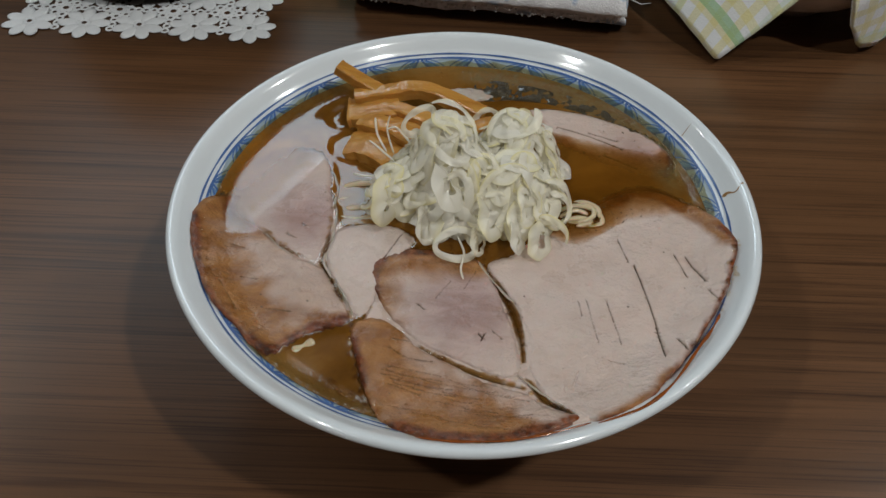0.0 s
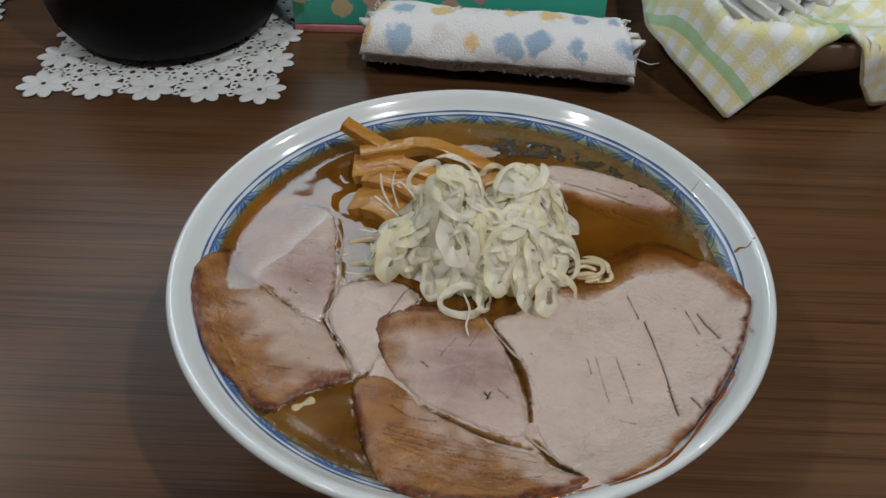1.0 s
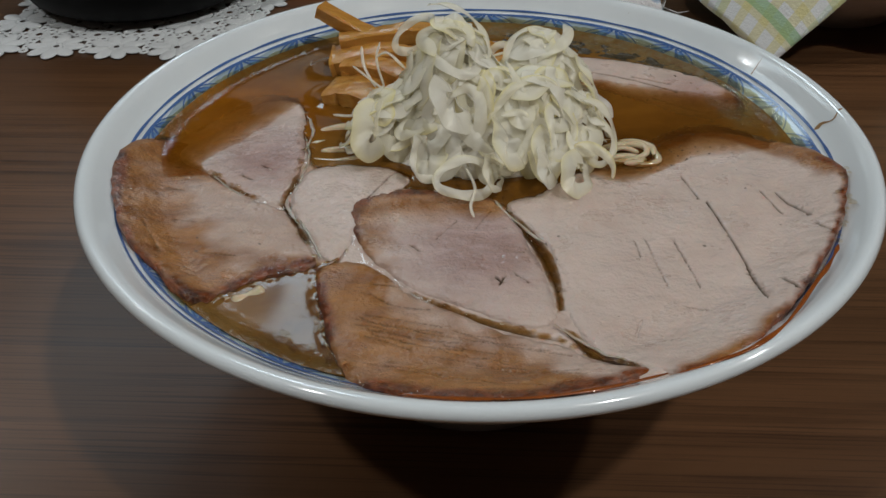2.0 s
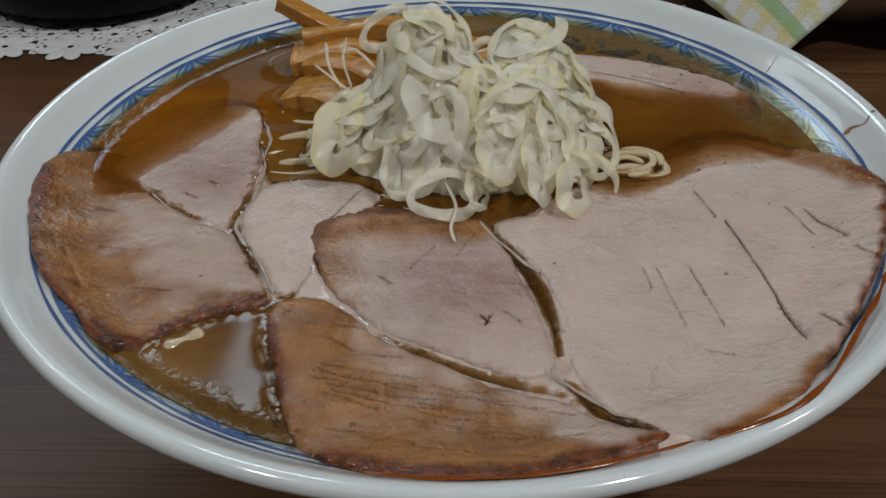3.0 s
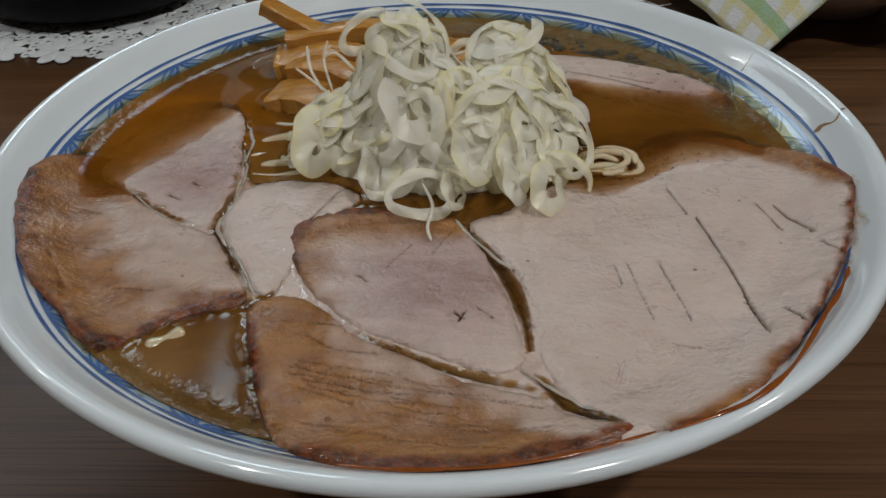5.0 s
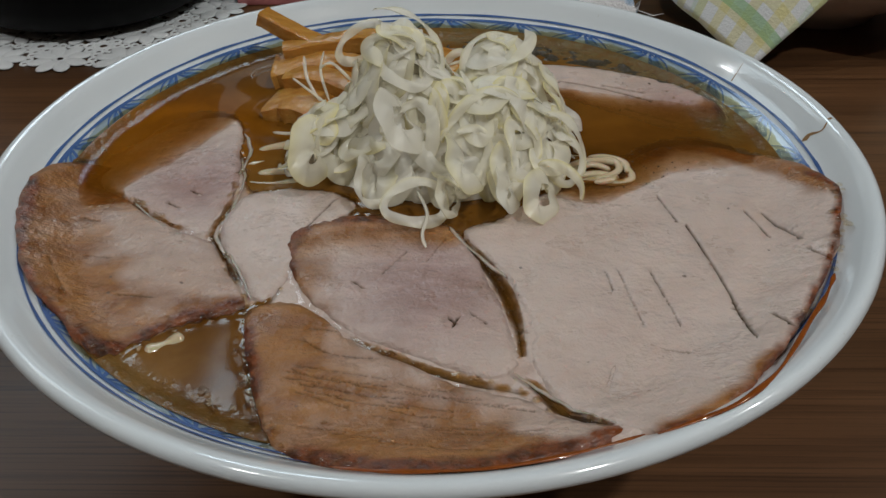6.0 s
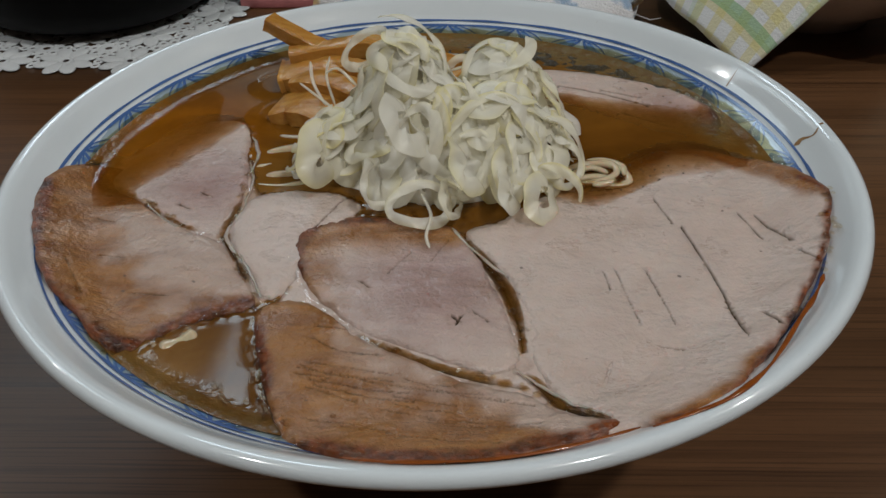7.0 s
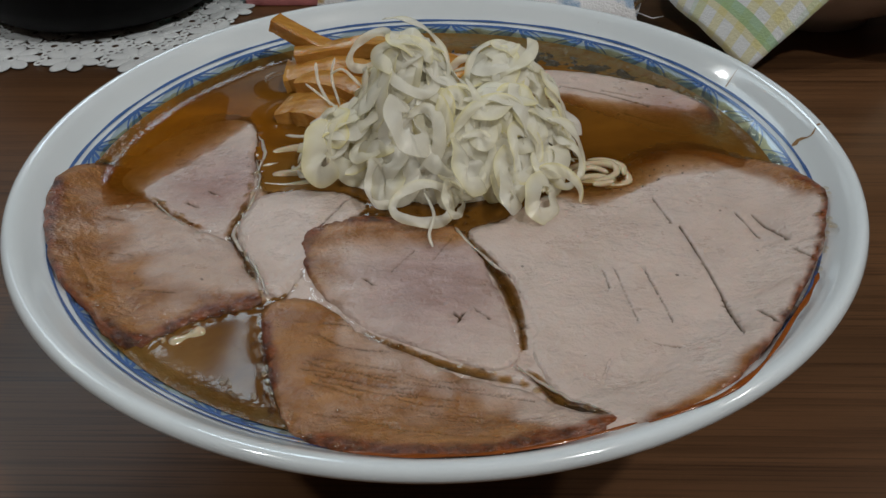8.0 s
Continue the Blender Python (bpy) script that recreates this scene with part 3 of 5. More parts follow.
def lobe(name, parent, outline, top, tan=(), crust=(), cracks=(), rosy=None, dips=(), tilt=(0, 0), seed=1, label="", thick=0.006, lifts=True, browned=0.0, sinks=(), slits=()):
    """One muscle of a slice. Outlines in millimetres; tan, crust: (line, width); cracks: lines; dips: (x, y, radius, depth)."""
    edge = spline(outline, 5) / 1000
    rng = np.random.RandomState(seed)
    edge = edge + rng.normal(0, 0.00016, edge.shape)
    extra = []
    cracks = [(c[0], 0.55 * c[1]) if isinstance(c, tuple) else (c, 0.2) for c in cracks]
    for c, wide in cracks:
        line = spline(c, max(3, int(40 / len(c))), False) / 1000
        d = np.gradient(line, axis=0)
        nrm = np.c_[-d[:, 1], d[:, 0]] / np.maximum(np.hypot(*d.T), 1e-9)[:, None]
        taper = np.sin(np.linspace(0.15, math.pi - 0.15, len(line)))[:, None]
        jag = rng.normal(0, 0.00010, line.shape)
        extra += [*(line + jag), *(line + nrm * wide / 1000 * taper), *(line - nrm * wide / 1000 * taper), *(line + nrm * 0.0005), *(line - nrm * 0.0005)]
    for c, wide in slits:
        line = spline(c, 10, False) / 1000
        d = np.gradient(line, axis=0)
        nrm = np.c_[-d[:, 1], d[:, 0]] / np.maximum(np.hypot(*d.T), 1e-9)[:, None]
        extra += [p for k in (-1.7, -0.9, 0, 0.9, 1.7) for p in line + nrm * wide / 1000 * k]
    pts, faces = fill(edge, 0.00165, extra)
    d = far_from(pts, edge, True)
    z = np.full(len(pts), top) + (lift(pts) if lifts else 0)
    z += (pts[:, 0] - edge[:, 0].mean()) * tilt[0] + (pts[:, 1] - edge[:, 1].mean()) * tilt[1]
    z -= 0.0005 * np.clip(1 - d / 0.0014, 0, 1) ** 2
    z += np.array([noise.noise((x * 60 + seed, y * 60, 0.3)) * 0.00035 + noise.noise((x * 260, y * 260, seed)) * 0.00018 for x, y in pts])
    for (ax, ay), (bx, by), steep in sinks:
        run = math.hypot(bx - ax, by - ay)
        off = np.clip(((bx - ax) * (pts[:, 1] * 1000 - ay) - (by - ay) * (pts[:, 0] * 1000 - ax)) / run / 1000, 0, None)
        z -= steep * off * off / (off + 0.005)
    for x, y, r, depth in dips:
        z -= depth * np.exp(-(((pts[:, 0] - x / 1000) ** 2 + (pts[:, 1] - y / 1000) ** 2) / (r / 1000) ** 2))
    split = np.zeros(len(pts))
    for c, wide in cracks:
        line = spline(c, 6, False) / 1000
        split = np.maximum(split, np.clip(1.5 - far_from(pts, line) / (wide / 1000), 0, 1) * min(1, 0.30 + wide * 3.4))
    z -= 0.0010 * split
    for c, wide in slits:
        line = spline(c, 8, False) / 1000
        along = np.concatenate([[0], np.cumsum(np.hypot(*np.diff(line, axis=0).T))])
        near = np.argmin(np.hypot(pts[:, 0][:, None] - line[:, 0], pts[:, 1][:, None] - line[:, 1]), axis=1)
        half = wide / 1000 * np.maximum(0.15, np.sin(math.pi * along[near] / along[-1])) ** 0.6
        hole = np.clip(1.6 - far_from(pts, line) / half, 0, 1)
        z -= 0.0016 * hole
        split = np.maximum(split, hole * 0.75)

    def band(lines):
        out = np.zeros(len(pts))
        for line, width in lines:
            wob = 1 + 0.5 * np.array([noise.noise((x * 150, y * 150, 7.1)) for x, y in pts])
            out = np.maximum(out, np.clip(1 - far_from(pts, spline(line, 4, False) / 1000) / (width / 1000 * wob), 0, 1))
        return out

    attrs = {"tan": np.clip(browned + 1.7 * band(tan), 0, 1), "crust": np.clip(2.0 * band(crust), 0, 1), "crack": np.clip(split * 1.45, 0, 1)}
    pink = np.zeros(len(pts))
    if rosy:
        x, y, r = rosy
        pink = np.clip(1.35 - np.hypot(pts[:, 0] - x / 1000, pts[:, 1] - y / 1000) / (r / 1000), 0, 1)
    attrs["rosy"] = pink
    TOPS.append((edge, pts, z))
    return sheet_mesh(name, pts, z, faces, attrs, MEAT, parent, thick, label=label)


def strand(name, parent, line, radius, material=FAT, z=0.0731, label="", seed=0, flat=0.4):
    rng = random.Random(seed)
    pts = spline(line, 5, False) / 1000
    zz = lift(pts)
    return part(name, tube([(x + rng.uniform(-1, 1) * 0.0002, y + rng.uniform(-1, 1) * 0.0002, z + h + rng.uniform(-1, 1) * 0.0002) for (x, y), h in zip(pts, zz)],
                           lambda f: 0.6 * radius * (1 + 0.3 * math.sin(9 * f + seed)), 8, flat), material, parent, label)


OUT_L1 = [(-95, 4), (-100, -9), (-97, -25), (-91, -39), (-85, -49), (-76, -58), (-68, -67), (-62, -70), (-57, -65), (-50, -59.5), (-42, -56.5), (-37, -53), (-42, -43), (-49, -31), (-60, -25), (-73, -13.5), (-72, 0), (-80, 10)]
OUT_L2 = [(-76, -11), (-87, 0), (-90, 13), (-84, 27), (-73, 35), (-61, 35), (-54, 27), (-50.5, 8), (-48.5, -5), (-50, -18), (-51.5, -27), (-62, -22)]
OUT_L3 = [(-48, -28), (-46, -12), (-37, -8), (-24, -9), (-17, -15), (-22, -24), (-28, -36), (-30, -46), (-34.5, -52), (-41, -42)]
OUT_E = [(-31, -27), (-23, -20.5), (-12, -20), (0, -22), (7, -24.5), (12, -34), (15.5, -45), (18.5, -55), (20.5, -66), (20.5, -72), (15, -75), (6, -71.5), (-7, -65.5), (-14, -61), (-20, -55), (-25, -49), (-29, -41), (-31.5, -33)]
OUT_D = [(-36, -56), (-30, -52.5), (-25, -53.5), (-19, -58), (-13, -64.5), (-4, -69.5), (7, -76), (16, -79.5), (23, -81.5), (30, -87.5), (38, -92), (30, -96.5), (22, -100.5), (12, -102.5), (-3, -102), (-14, -99.5), (-23, -94), (-28, -85), (-31, -77), (-34.5, -66)]
OUT_R = [(10, -26), (20, -20), (31, -8), (40, 1), (52, 8), (64, 17), (76, 19), (87, 12), (96, 0), (101, -13), (99, -24), (93, -39), (86, -51), (78, -63), (70, -74), (66, -78), (62, -84), (55, -90), (47, -94), (40, -92), (32, -85), (25.5, -76.5), (23.5, -70), (23.5, -62), (22.5, -54), (20.5, -46), (16, -37)]
OUT_T = [(22, 62), (36, 66), (52, 63), (68, 56), (80, 47), (87, 36), (85, 25), (78, 19), (66, 24), (54, 34), (38, 45), (26, 54)]

left = thing("pork_slice", label="roast pork slice with browned rim, half under broth", category="meat", group="pork slices")
lobe("muscle", left, OUT_L1, 0.0736, tan=[([(-97, 2), (-94, -30), (-78, -55), (-62, -68)], 21), ([(-62, -68), (-45, -57)], 9), ([(-95, 2), (-80, -8)], 12)],
     crust=[([(-99, -10), (-90, -42), (-70, -66)], 2.2), ([(-70, -66), (-62, -70), (-50, -60), (-38, -54)], 4.2)],
     cracks=[([(-66, -50), (-58, -51)], 0.12), ([(-78, -36), (-72, -37)], 0.1), ([(-84, -20), (-79, -22)], 0.15), ([(-84, -40), (-76, -52)], 0.1)], dips=[(-80, 5, 15, 0.0042), (-72, 2, 9, 0.002)], seed=3, label="browned outer muscle", browned=0.33)
lobe("muscle", left, OUT_L2, 0.0733, browned=0.1, rosy=(-58, -4, 18), sinks=[((-76, -15), (-52, 25), 0.19)], cracks=[([(-60, -8), (-57, -10)], 0.25), ([(-64, -14), (-61, -16)], 0.2)], seed=5, label="rosy inner muscle")
lobe("connective_tissue", left, [(-74, -9), (-62, -14), (-52, 10), (-44, -8), (-26, -10), (-24, -24), (-31, -46), (-36, -53), (-46, -54), (-60, -40)], 0.0729, slits=[([(-74, -12.5), (-66, -20), (-58, -24.5)], 0.55), ([(-49.3, -8), (-48.8, -18), (-50, -26), (-45, -37), (-41, -44)], 0.8)], seed=4, label="pale connective tissue joining the muscles", thick=0.003)
lobe("muscle", left, OUT_L3, 0.0738, cracks=[([(-22, -13), (-28, -26)], 0.15)], seed=7, label="pale muscle")
strand("fat_seam", left, [(-73, -14), (-62, -25), (-52, -31)], 0.0005, seed=2, z=0.0735)
strand("fat_seam", left, [(-50, 8), (-47, -4), (-47.6, -18), (-49, -28), (-43.5, -38), (-39, -47)], 0.0008, seed=3)
strand("fat_seam", left, [(-52, 22), (-48.5, 12), (-49, 0)], 0.00078, seed=4)
strand("fat_seam", left, [(-44, -36), (-39, -45), (-36, -52)], 0.00054, seed=5, z=0.0737)

front = thing("pork_slice", label="large pale pork slice with dark cracks and browned edge", category="meat", group="pork slices")
lobe("muscle", front, OUT_R, 0.0735, tan=[([(64, 16), (76, 18), (92, 2), (100, -14)], 6), ([(34, -5), (56, 8), (70, 17), (88, 9)], 4), ([(70, -74), (62, -84), (47, -94)], 4)],
     crust=[([(97, -6), (101, -14), (98, -26), (86, -51), (70, -74)], 1.5), ([(70, -74), (62, -84), (55, -90), (44, -94)], 1.5)],
     cracks=[([(63.5, -24), (65.5, -34), (67.8, -50), (68.5, -66)], 0.3), ([(59, -12), (61.5, -22)], 0.18), ([(52, -42), (53.5, -51)], 0.15), ([(53.8, -52), (55, -60)], 0.12), ([(42, -42), (42.8, -48)], 0.10), ([(45, -42), (46, -50), (47.5, -60)], 0.06),
             ([(79, -18), (82, -28)], 0.2), ([(83, -19), (87.5, -31)], 0.28), ([(74, -59), (75.5, -63)], 0.28), ([(37.5, -78), (39.5, -72.5)], 0.2), ([(88, -38), (90, -43)], 0.2), ([(50, -67), (55, -68)], 0.12)],
     dips=[(42, -5, 9, 0.0016), (54, 2, 9, 0.0012)], sinks=[((30, -15), (97, 0), 0.125)], seed=11, label="pale lean muscle with dark cracks")
lobe("connective_tissue", front, [(-29, -32), (-20, -24), (0, -25), (12, -28), (26, -40), (40, -60), (48, -80), (44, -91), (36, -93.5), (20, -92), (0, -84), (-20, -72), (-33, -58), (-32, -52)], 0.0731,
     slits=[([(9, -27), (14.5, -37), (18.8, -47), (21.3, -58), (22, -68)], 1.15), ([(-12, -64), (-4, -69), (8, -74.3), (16, -77), (21, -78.5)], 0.75), ([(23.5, -76), (29, -83), (36, -89.5)], 1.1)], seed=12, label="pale connective tissue joining the muscles", thick=0.003)
lobe("muscle", front, OUT_E, 0.0738, tan=[([(-30, -50), (-31, -30), (-20, -21), (4, -23)], 14)], crust=[([(-30, -44), (-31.5, -30), (-24, -21.5), (-6, -20.5)], 3.8)],
     cracks=[([(-8, -43), (-3, -35)], 0.07), ([(12, -57), (15, -60)], 0.15), ([(-14, -46), (-12, -48)], 0.2), ([(7, -58), (8.5, -60)], 0.35), ([(8, -60.5), (9, -58)], 0.3), ([(2, -38), (6, -30)], 0.06)], rosy=(2, -46, 22), browned=0.06, seed=13, label="rosy centre muscle with a browned edge")
rng_f = random.Random(41)
FIBRES = []
for k in range(22):
    x0, y0, run = rng_f.uniform(-26, 6), rng_f.uniform(-96, -70), rng_f.uniform(6, 22)
    if y0 + 0.35 * x0 < -98 or x0 < -24 and y0 < -86:
        continue
    FIBRES.append(([(x0, y0), (x0 + run * 0.5, y0 - 0.13 * run + rng_f.uniform(-0.5, 0.5)), (x0 + run, y0 - 0.20 * run)], rng_f.uniform(0.03, 0.09)))
lobe("muscle", front, OUT_D, 0.0738, tan=[([(-33, -58), (-31, -76), (-22, -92), (0, -98)], 25), ([(-10, -94), (14, -97)], 13)],
     crust=[([(-35, -62), (-30, -80)], 2.4), ([(-18, -98), (0, -102), (16, -102), (30, -96.5), (39, -92)], 4.6)],
     cracks=[([(-22, -65), (-16, -69), (-8, -70)], 0.1), ([(-24, -73), (-17, -76), (-9, -77)], 0.09), ([(-22, -79), (-12, -83)], 0.07), ([(6, -90), (14, -91)], 0.15), ([(-16, -62), (-22, -61)], 0.15), ([(16, -91), (24, -90)], 0.15)] + FIBRES, dips=[(-21, -95, 8, 0.0020), (-8, -101, 6, 0.0016)], seed=17, label="browned lower muscle with stringy fibres", browned=0.30)
strand("fat_seam", front, [(7, -25), (12.5, -35), (19.5, -44)], 0.0007, seed=7, z=0.0737)
strand("fat_seam", front, [(20, -74), (24, -78), (32, -85), (37, -90)], 0.0006, seed=10, z=0.0736)

back = thing("pork_slice", label="pork slice mostly sunk, pale strip above broth", category="meat", group="pork slices")
lobe("muscle", back, OUT_T, 0.0733, sinks=[((84, 43), (20, 61), 0.26)], tan=[([(22, 60), (30, 52)], 8), ([(86, 38), (84, 24), (72, 22)], 8), ([(60, 30), (40, 44)], 6)], crust=[([(87, 36), (84, 24), (78, 20)], 4)],
     cracks=[([(40, 54), (52, 49), (66, 42)], 0.25), ([(54, 50), (64, 46)], 0.2), ([(60, 38), (72, 32)], 0.2)], rosy=(76, 33, 18), browned=0.12, seed=19, tilt=(0.004, 0.02), lifts=False, label="pale muscle with a dark rosy end")


# ---- broth ----
STRIPS = [
        ([(-54, 71, 88), (-45, 67, 84.5), (-34, 62, 81)], 6, 5), ([(-46, 60, 80), (-31, 62, 82), (-18, 64, 82.5), (-4, 59, 81), (8, 53, 79)], 7, 6),
        ([(-48, 55, 75), (-38, 55.5, 77), (-27, 57, 78)], 15, 8), ([(-30, 55, 79), (-20, 49, 80), (-6, 43, 79), (4, 41, 78)], 7, 6),
        ([(-42, 47, 77), (-32, 42, 79), (-20, 34, 79), (-12, 28, 78)], 9, 7), ([(-46, 36, 73.5), (-37, 33, 76), (-27, 25, 76)], 14, 6),
        ([(-32, 50, 76), (-20, 42, 77), (-10, 35, 77)], 6, 6), ([(-8, 49, 77), (2, 45, 79), (10, 42, 78)], 7, 6), ([(2, 38, 81), (10, 42, 83), (16, 44, 81)], 6, 4)]
soup = thing("broth", label="brown oily noodle broth filling the bowl", category="soup")
ring = np.array([(0.0948 * math.cos(a), -0.0008 + 0.0948 * math.sin(a)) for a in np.linspace(0, 2 * math.pi, 240, endpoint=False)])
pts, faces = fill(ring, 0.0013)
rr = np.hypot(*pts.T)
sz = SOUP_Z + 0.0016 * np.exp(-np.abs(0.0942 - rr) / 0.0015)
deep = np.full(len(pts), 0.006)
for edge, mp, mz in TOPS:
    near = far_from(pts, edge, True)
    mask = inside(pts, edge)
    who = np.where(mask)[0]
    top = np.zeros(len(pts))
    for chunk in np.array_split(who, max(1, len(who) // 400)):
        if len(chunk):
            top[chunk] = mz[np.argmin(((pts[chunk][:, None] - mp[None]) ** 2).sum(2), axis=1)]
    deep[who] = np.minimum(deep[who], SOUP_Z - top[who])
    rise = np.clip((mz[np.argmin(((pts[:, None, 0] - mp[None, ::7, 0]) ** 2 + (pts[:, None, 1] - mp[None, ::7, 1]) ** 2), axis=1) * 7] - SOUP_Z) / 0.0012, 0, 1)
    sz += np.where(mask, 0, 0.0009 * rise * np.exp(-near / 0.0011))
for line, w, _ in STRIPS[2:7]:
    gap = np.clip(far_from(pts, np.array(line)[:, :2] / 1000) - w / 2000, 0, None)
    sz += 0.0007 * np.exp(-gap / 0.0026)
sz += 0.0010 * np.exp(-np.abs(np.hypot((pts[:, 0] - 0.003) / 0.034, (pts[:, 1] - 0.012) / 0.029) - 1) * 0.03 / 0.0026)
cover = 0.96 * (1 - np.exp(-np.clip(deep, 0.0001, None) / 0.0021))
tint = 1 - np.exp(-np.clip(deep, 0, None) / 0.0007)
sz += np.array([noise.noise((x * 45, y * 45, 2.0)) * 0.00030 for x, y in pts])
sz = np.maximum(sz, np.array([inner_at(max(0.06, math.hypot(x - BOWL_X, y - BOWL_Y))) + 0.0005 + 0.0003 * noise.noise((x * 400, y * 400, 9)) for x, y in pts]))
ang = np.degrees(np.arctan2(pts[:, 1], pts[:, 0]))
amber = np.exp(-(np.hypot(pts[:, 0] + 0.076, pts[:, 1] - 0.022) / 0.030) ** 4)
amber = np.maximum(amber, 0.25 * np.exp(-((pts[:, 0] - 0.050) / 0.030) ** 2 - ((pts[:, 1] - 0.022) / 0.016) ** 2))
scum = np.clip((rr - 0.0885) / 0.004, 0, 1) * 0.5
scum = np.maximum(scum, np.clip((rr - 0.080) / 0.006, 0, 1) * np.clip((ang - 8) / 10, 0, 1) * np.clip((95 - ang) / 10, 0, 1))
haze = 0.5 * np.exp(-(np.hypot(pts[:, 0] + 0.044, pts[:, 1] + 0.075) / 0.018) ** 4)
sheet_mesh("surface", pts, sz, faces, {"scum": scum, "amber": amber, "haze": haze, "cover": cover, "tint": tint}, BROTH_TOP, soup, label="clear oily top of the broth")
for k, (line, wide) in enumerate((([(88.5, -50), (87, -52.8), (83.5, -58.5), (79, -64.5), (71, -76), (63.5, -85), (55.5, -91), (43, -95.5)], 0.0006), ([(41, -95), (28, -99.3), (14, -102.4), (-2, -103), (-12, -102)], 0.0005))):
    path = spline(line, 8, False) / 1000
    part("oil_line", tube([(x, y, max(inner_at(math.hypot(x - BOWL_X, y - BOWL_Y)) + 0.0004, 0.0737 + 0.42 * (min(math.hypot(x, y), 0.104) - 0.088))) for x, y in path], lambda f, w=wide, s=k: w * (0.8 + 0.35 * math.sin(23 * f + s) * math.sin(7 * f)), 8, 0.5), RED_OIL, soup, "thin orange line of oil against the porcelain")
bm = bmesh.new()
grid = []
for i in range(361):
    a = 2 * math.pi * i / 360
    reach = 0.0968 + 0.0009 * noise.noise((9 * math.cos(a), 9 * math.sin(a), 1)) + 0.0008 * noise.noise((40 * math.cos(a), 40 * math.sin(a), 3)) + 0.0003 * math.exp(-((math.degrees(a) - 60) / 40) ** 2)
    grid.append([(BOWL_X + r * math.cos(a), BOWL_Y + r * math.sin(a), inner_at(r) + 0.00045 + 0.00025 * noise.noise((300 * r * math.cos(a), 300 * r * math.sin(a), 300 * r))) for r in np.linspace(0.0925, reach, 9)])
film_pts = [[bm.verts.new(p) for p in row] for row in grid[:-1]]
for i in range(360):
    for k in range(8):
        bm.faces.new((film_pts[i][k], film_pts[i][k + 1], film_pts[(i + 1) % 360][k + 1], film_pts[(i + 1) % 360][k]))
film = part("oil_film", bm, FILM, soup, "olive oil film clinging to the painted band")
film.data.attributes.new("cover", "FLOAT", "POINT").data.foreach_set("value", np.tile(np.clip(np.linspace(1.3, 0.15, 9), 0, 1), 360).astype(np.float32))
part("depth", lathe([(0.0, SOUP_Z - 0.0034), (0.05, SOUP_Z - 0.0034), (0.0885, SOUP_Z - 0.0034), (0.080, 0.060), (0.05, 0.031), (0.0, 0.022)], 96), BROTH, soup, "cloudy brown depth of the broth")


def droplets(name, spots, material, label, category):
    """Many tiny flattened domes, one object."""
    bm = bmesh.new()
    for x, y, z, r, flat in spots:
        rings = [[bm.verts.new((x + r * math.cos(t) * math.cos(6.2832 * k / 10), y + r * math.cos(t) * math.sin(6.2832 * k / 10), z + r * flat * math.sin(t))) for k in range(10)] for t in (0.0, 0.5, 1.05)]
        peak = bm.verts.new((x, y, z + r * flat))
        for a, b in zip(rings, rings[1:]):
            for k in range(10):
                bm.faces.new((a[k], a[(k + 1) % 10], b[(k + 1) % 10], b[k]))
        for k in range(10):
            bm.faces.new((rings[-1][k], rings[-1][(k + 1) % 10], peak))
    return tagged(link_mesh(name, bm, material), label, category, kind="stuff")


rng = random.Random(12)
spots = []
for _ in range(150):
    a, r = math.radians(rng.uniform(12, 100)), rng.uniform(0.082, 0.0935)
    spots.append((r * math.cos(a), r * math.sin(a), SOUP_Z + 0.0003, rng.uniform(0.0002, 0.0005), 0.5))
for _ in range(25):
    a, r = math.radians(rng.uniform(240, 262)), rng.uniform(0.088, 0.0932)
    spots.append((r * math.cos(a), r * math.sin(a), SOUP_Z + 0.0005, rng.uniform(0.0003, 0.0008), 0.5))
for _ in range(60):
    spots.append((rng.uniform(-0.015, 0.012), rng.uniform(-0.026, -0.016), SOUP_Z + 0.0004, rng.uniform(0.0002, 0.0006), 0.7))
for _ in range(60):
    spots.append((rng.uniform(-0.052, -0.026), rng.uniform(-0.08, -0.062), SOUP_Z + 0.0002, rng.uniform(0.0001, 0.0003), 0.7))
for _ in range(200):
    a, r = math.radians(rng.uniform(195, 300)), rng.uniform(0.0925, 0.0985)
    spots.append((BOWL_X + r * math.cos(a), r * math.sin(a), inner_at(r) + 0.0003, rng.uniform(0.0003, 0.0011), 0.4))
# wet beads along the slices' edges and seams
for line, many, spread in (([(-96, -12), (-89, -37), (-75, -56), (-62, -69)], 60, 0.0024), ([(-62, -70), (-50, -60), (-37, -54)], 40, 0.0016), ([(-36, -56), (-34, -68), (-29, -84), (-22, -95)], 70, 0.0022), ([(-22, -96), (-4, -102), (16, -102.5)], 50, 0.0014),
                           ([(-49, 6), (-48, -18), (-44, -38), (-38, -52)], 60, 0.0016), ([(-74, -12), (-58, -25)], 18, 0.0010), ([(9, -27), (18, -46), (22, -66)], 24, 0.0009), ([(-8, -67), (20, -78), (36, -90)], 34, 0.0009), ([(-31, -48), (-31, -30), (-22, -21)], 24, 0.0012), ([(101, -16), (94, -38), (80, -62)], 50, 0.0014), ([(36, 2), (48, -4), (54, 3)], 40, 0.0030)):
    path = spline(line, 12, False) / 1000
    for _ in range(int(many * 0.7)):
        x, y = rng.choice(list(path)) + np.array([rng.gauss(0, 0.5), rng.gauss(0, 0.5)]) * spread
        spots.append((x, y, 0.0733 + 0.42 * max(0, min(math.hypot(x, y), 0.104) - 0.088), rng.uniform(0.0003, 0.0011), 0.30))
droplets("oil_drops", spots, OIL, "small shiny oil drops on the broth", "oil")
spots = []
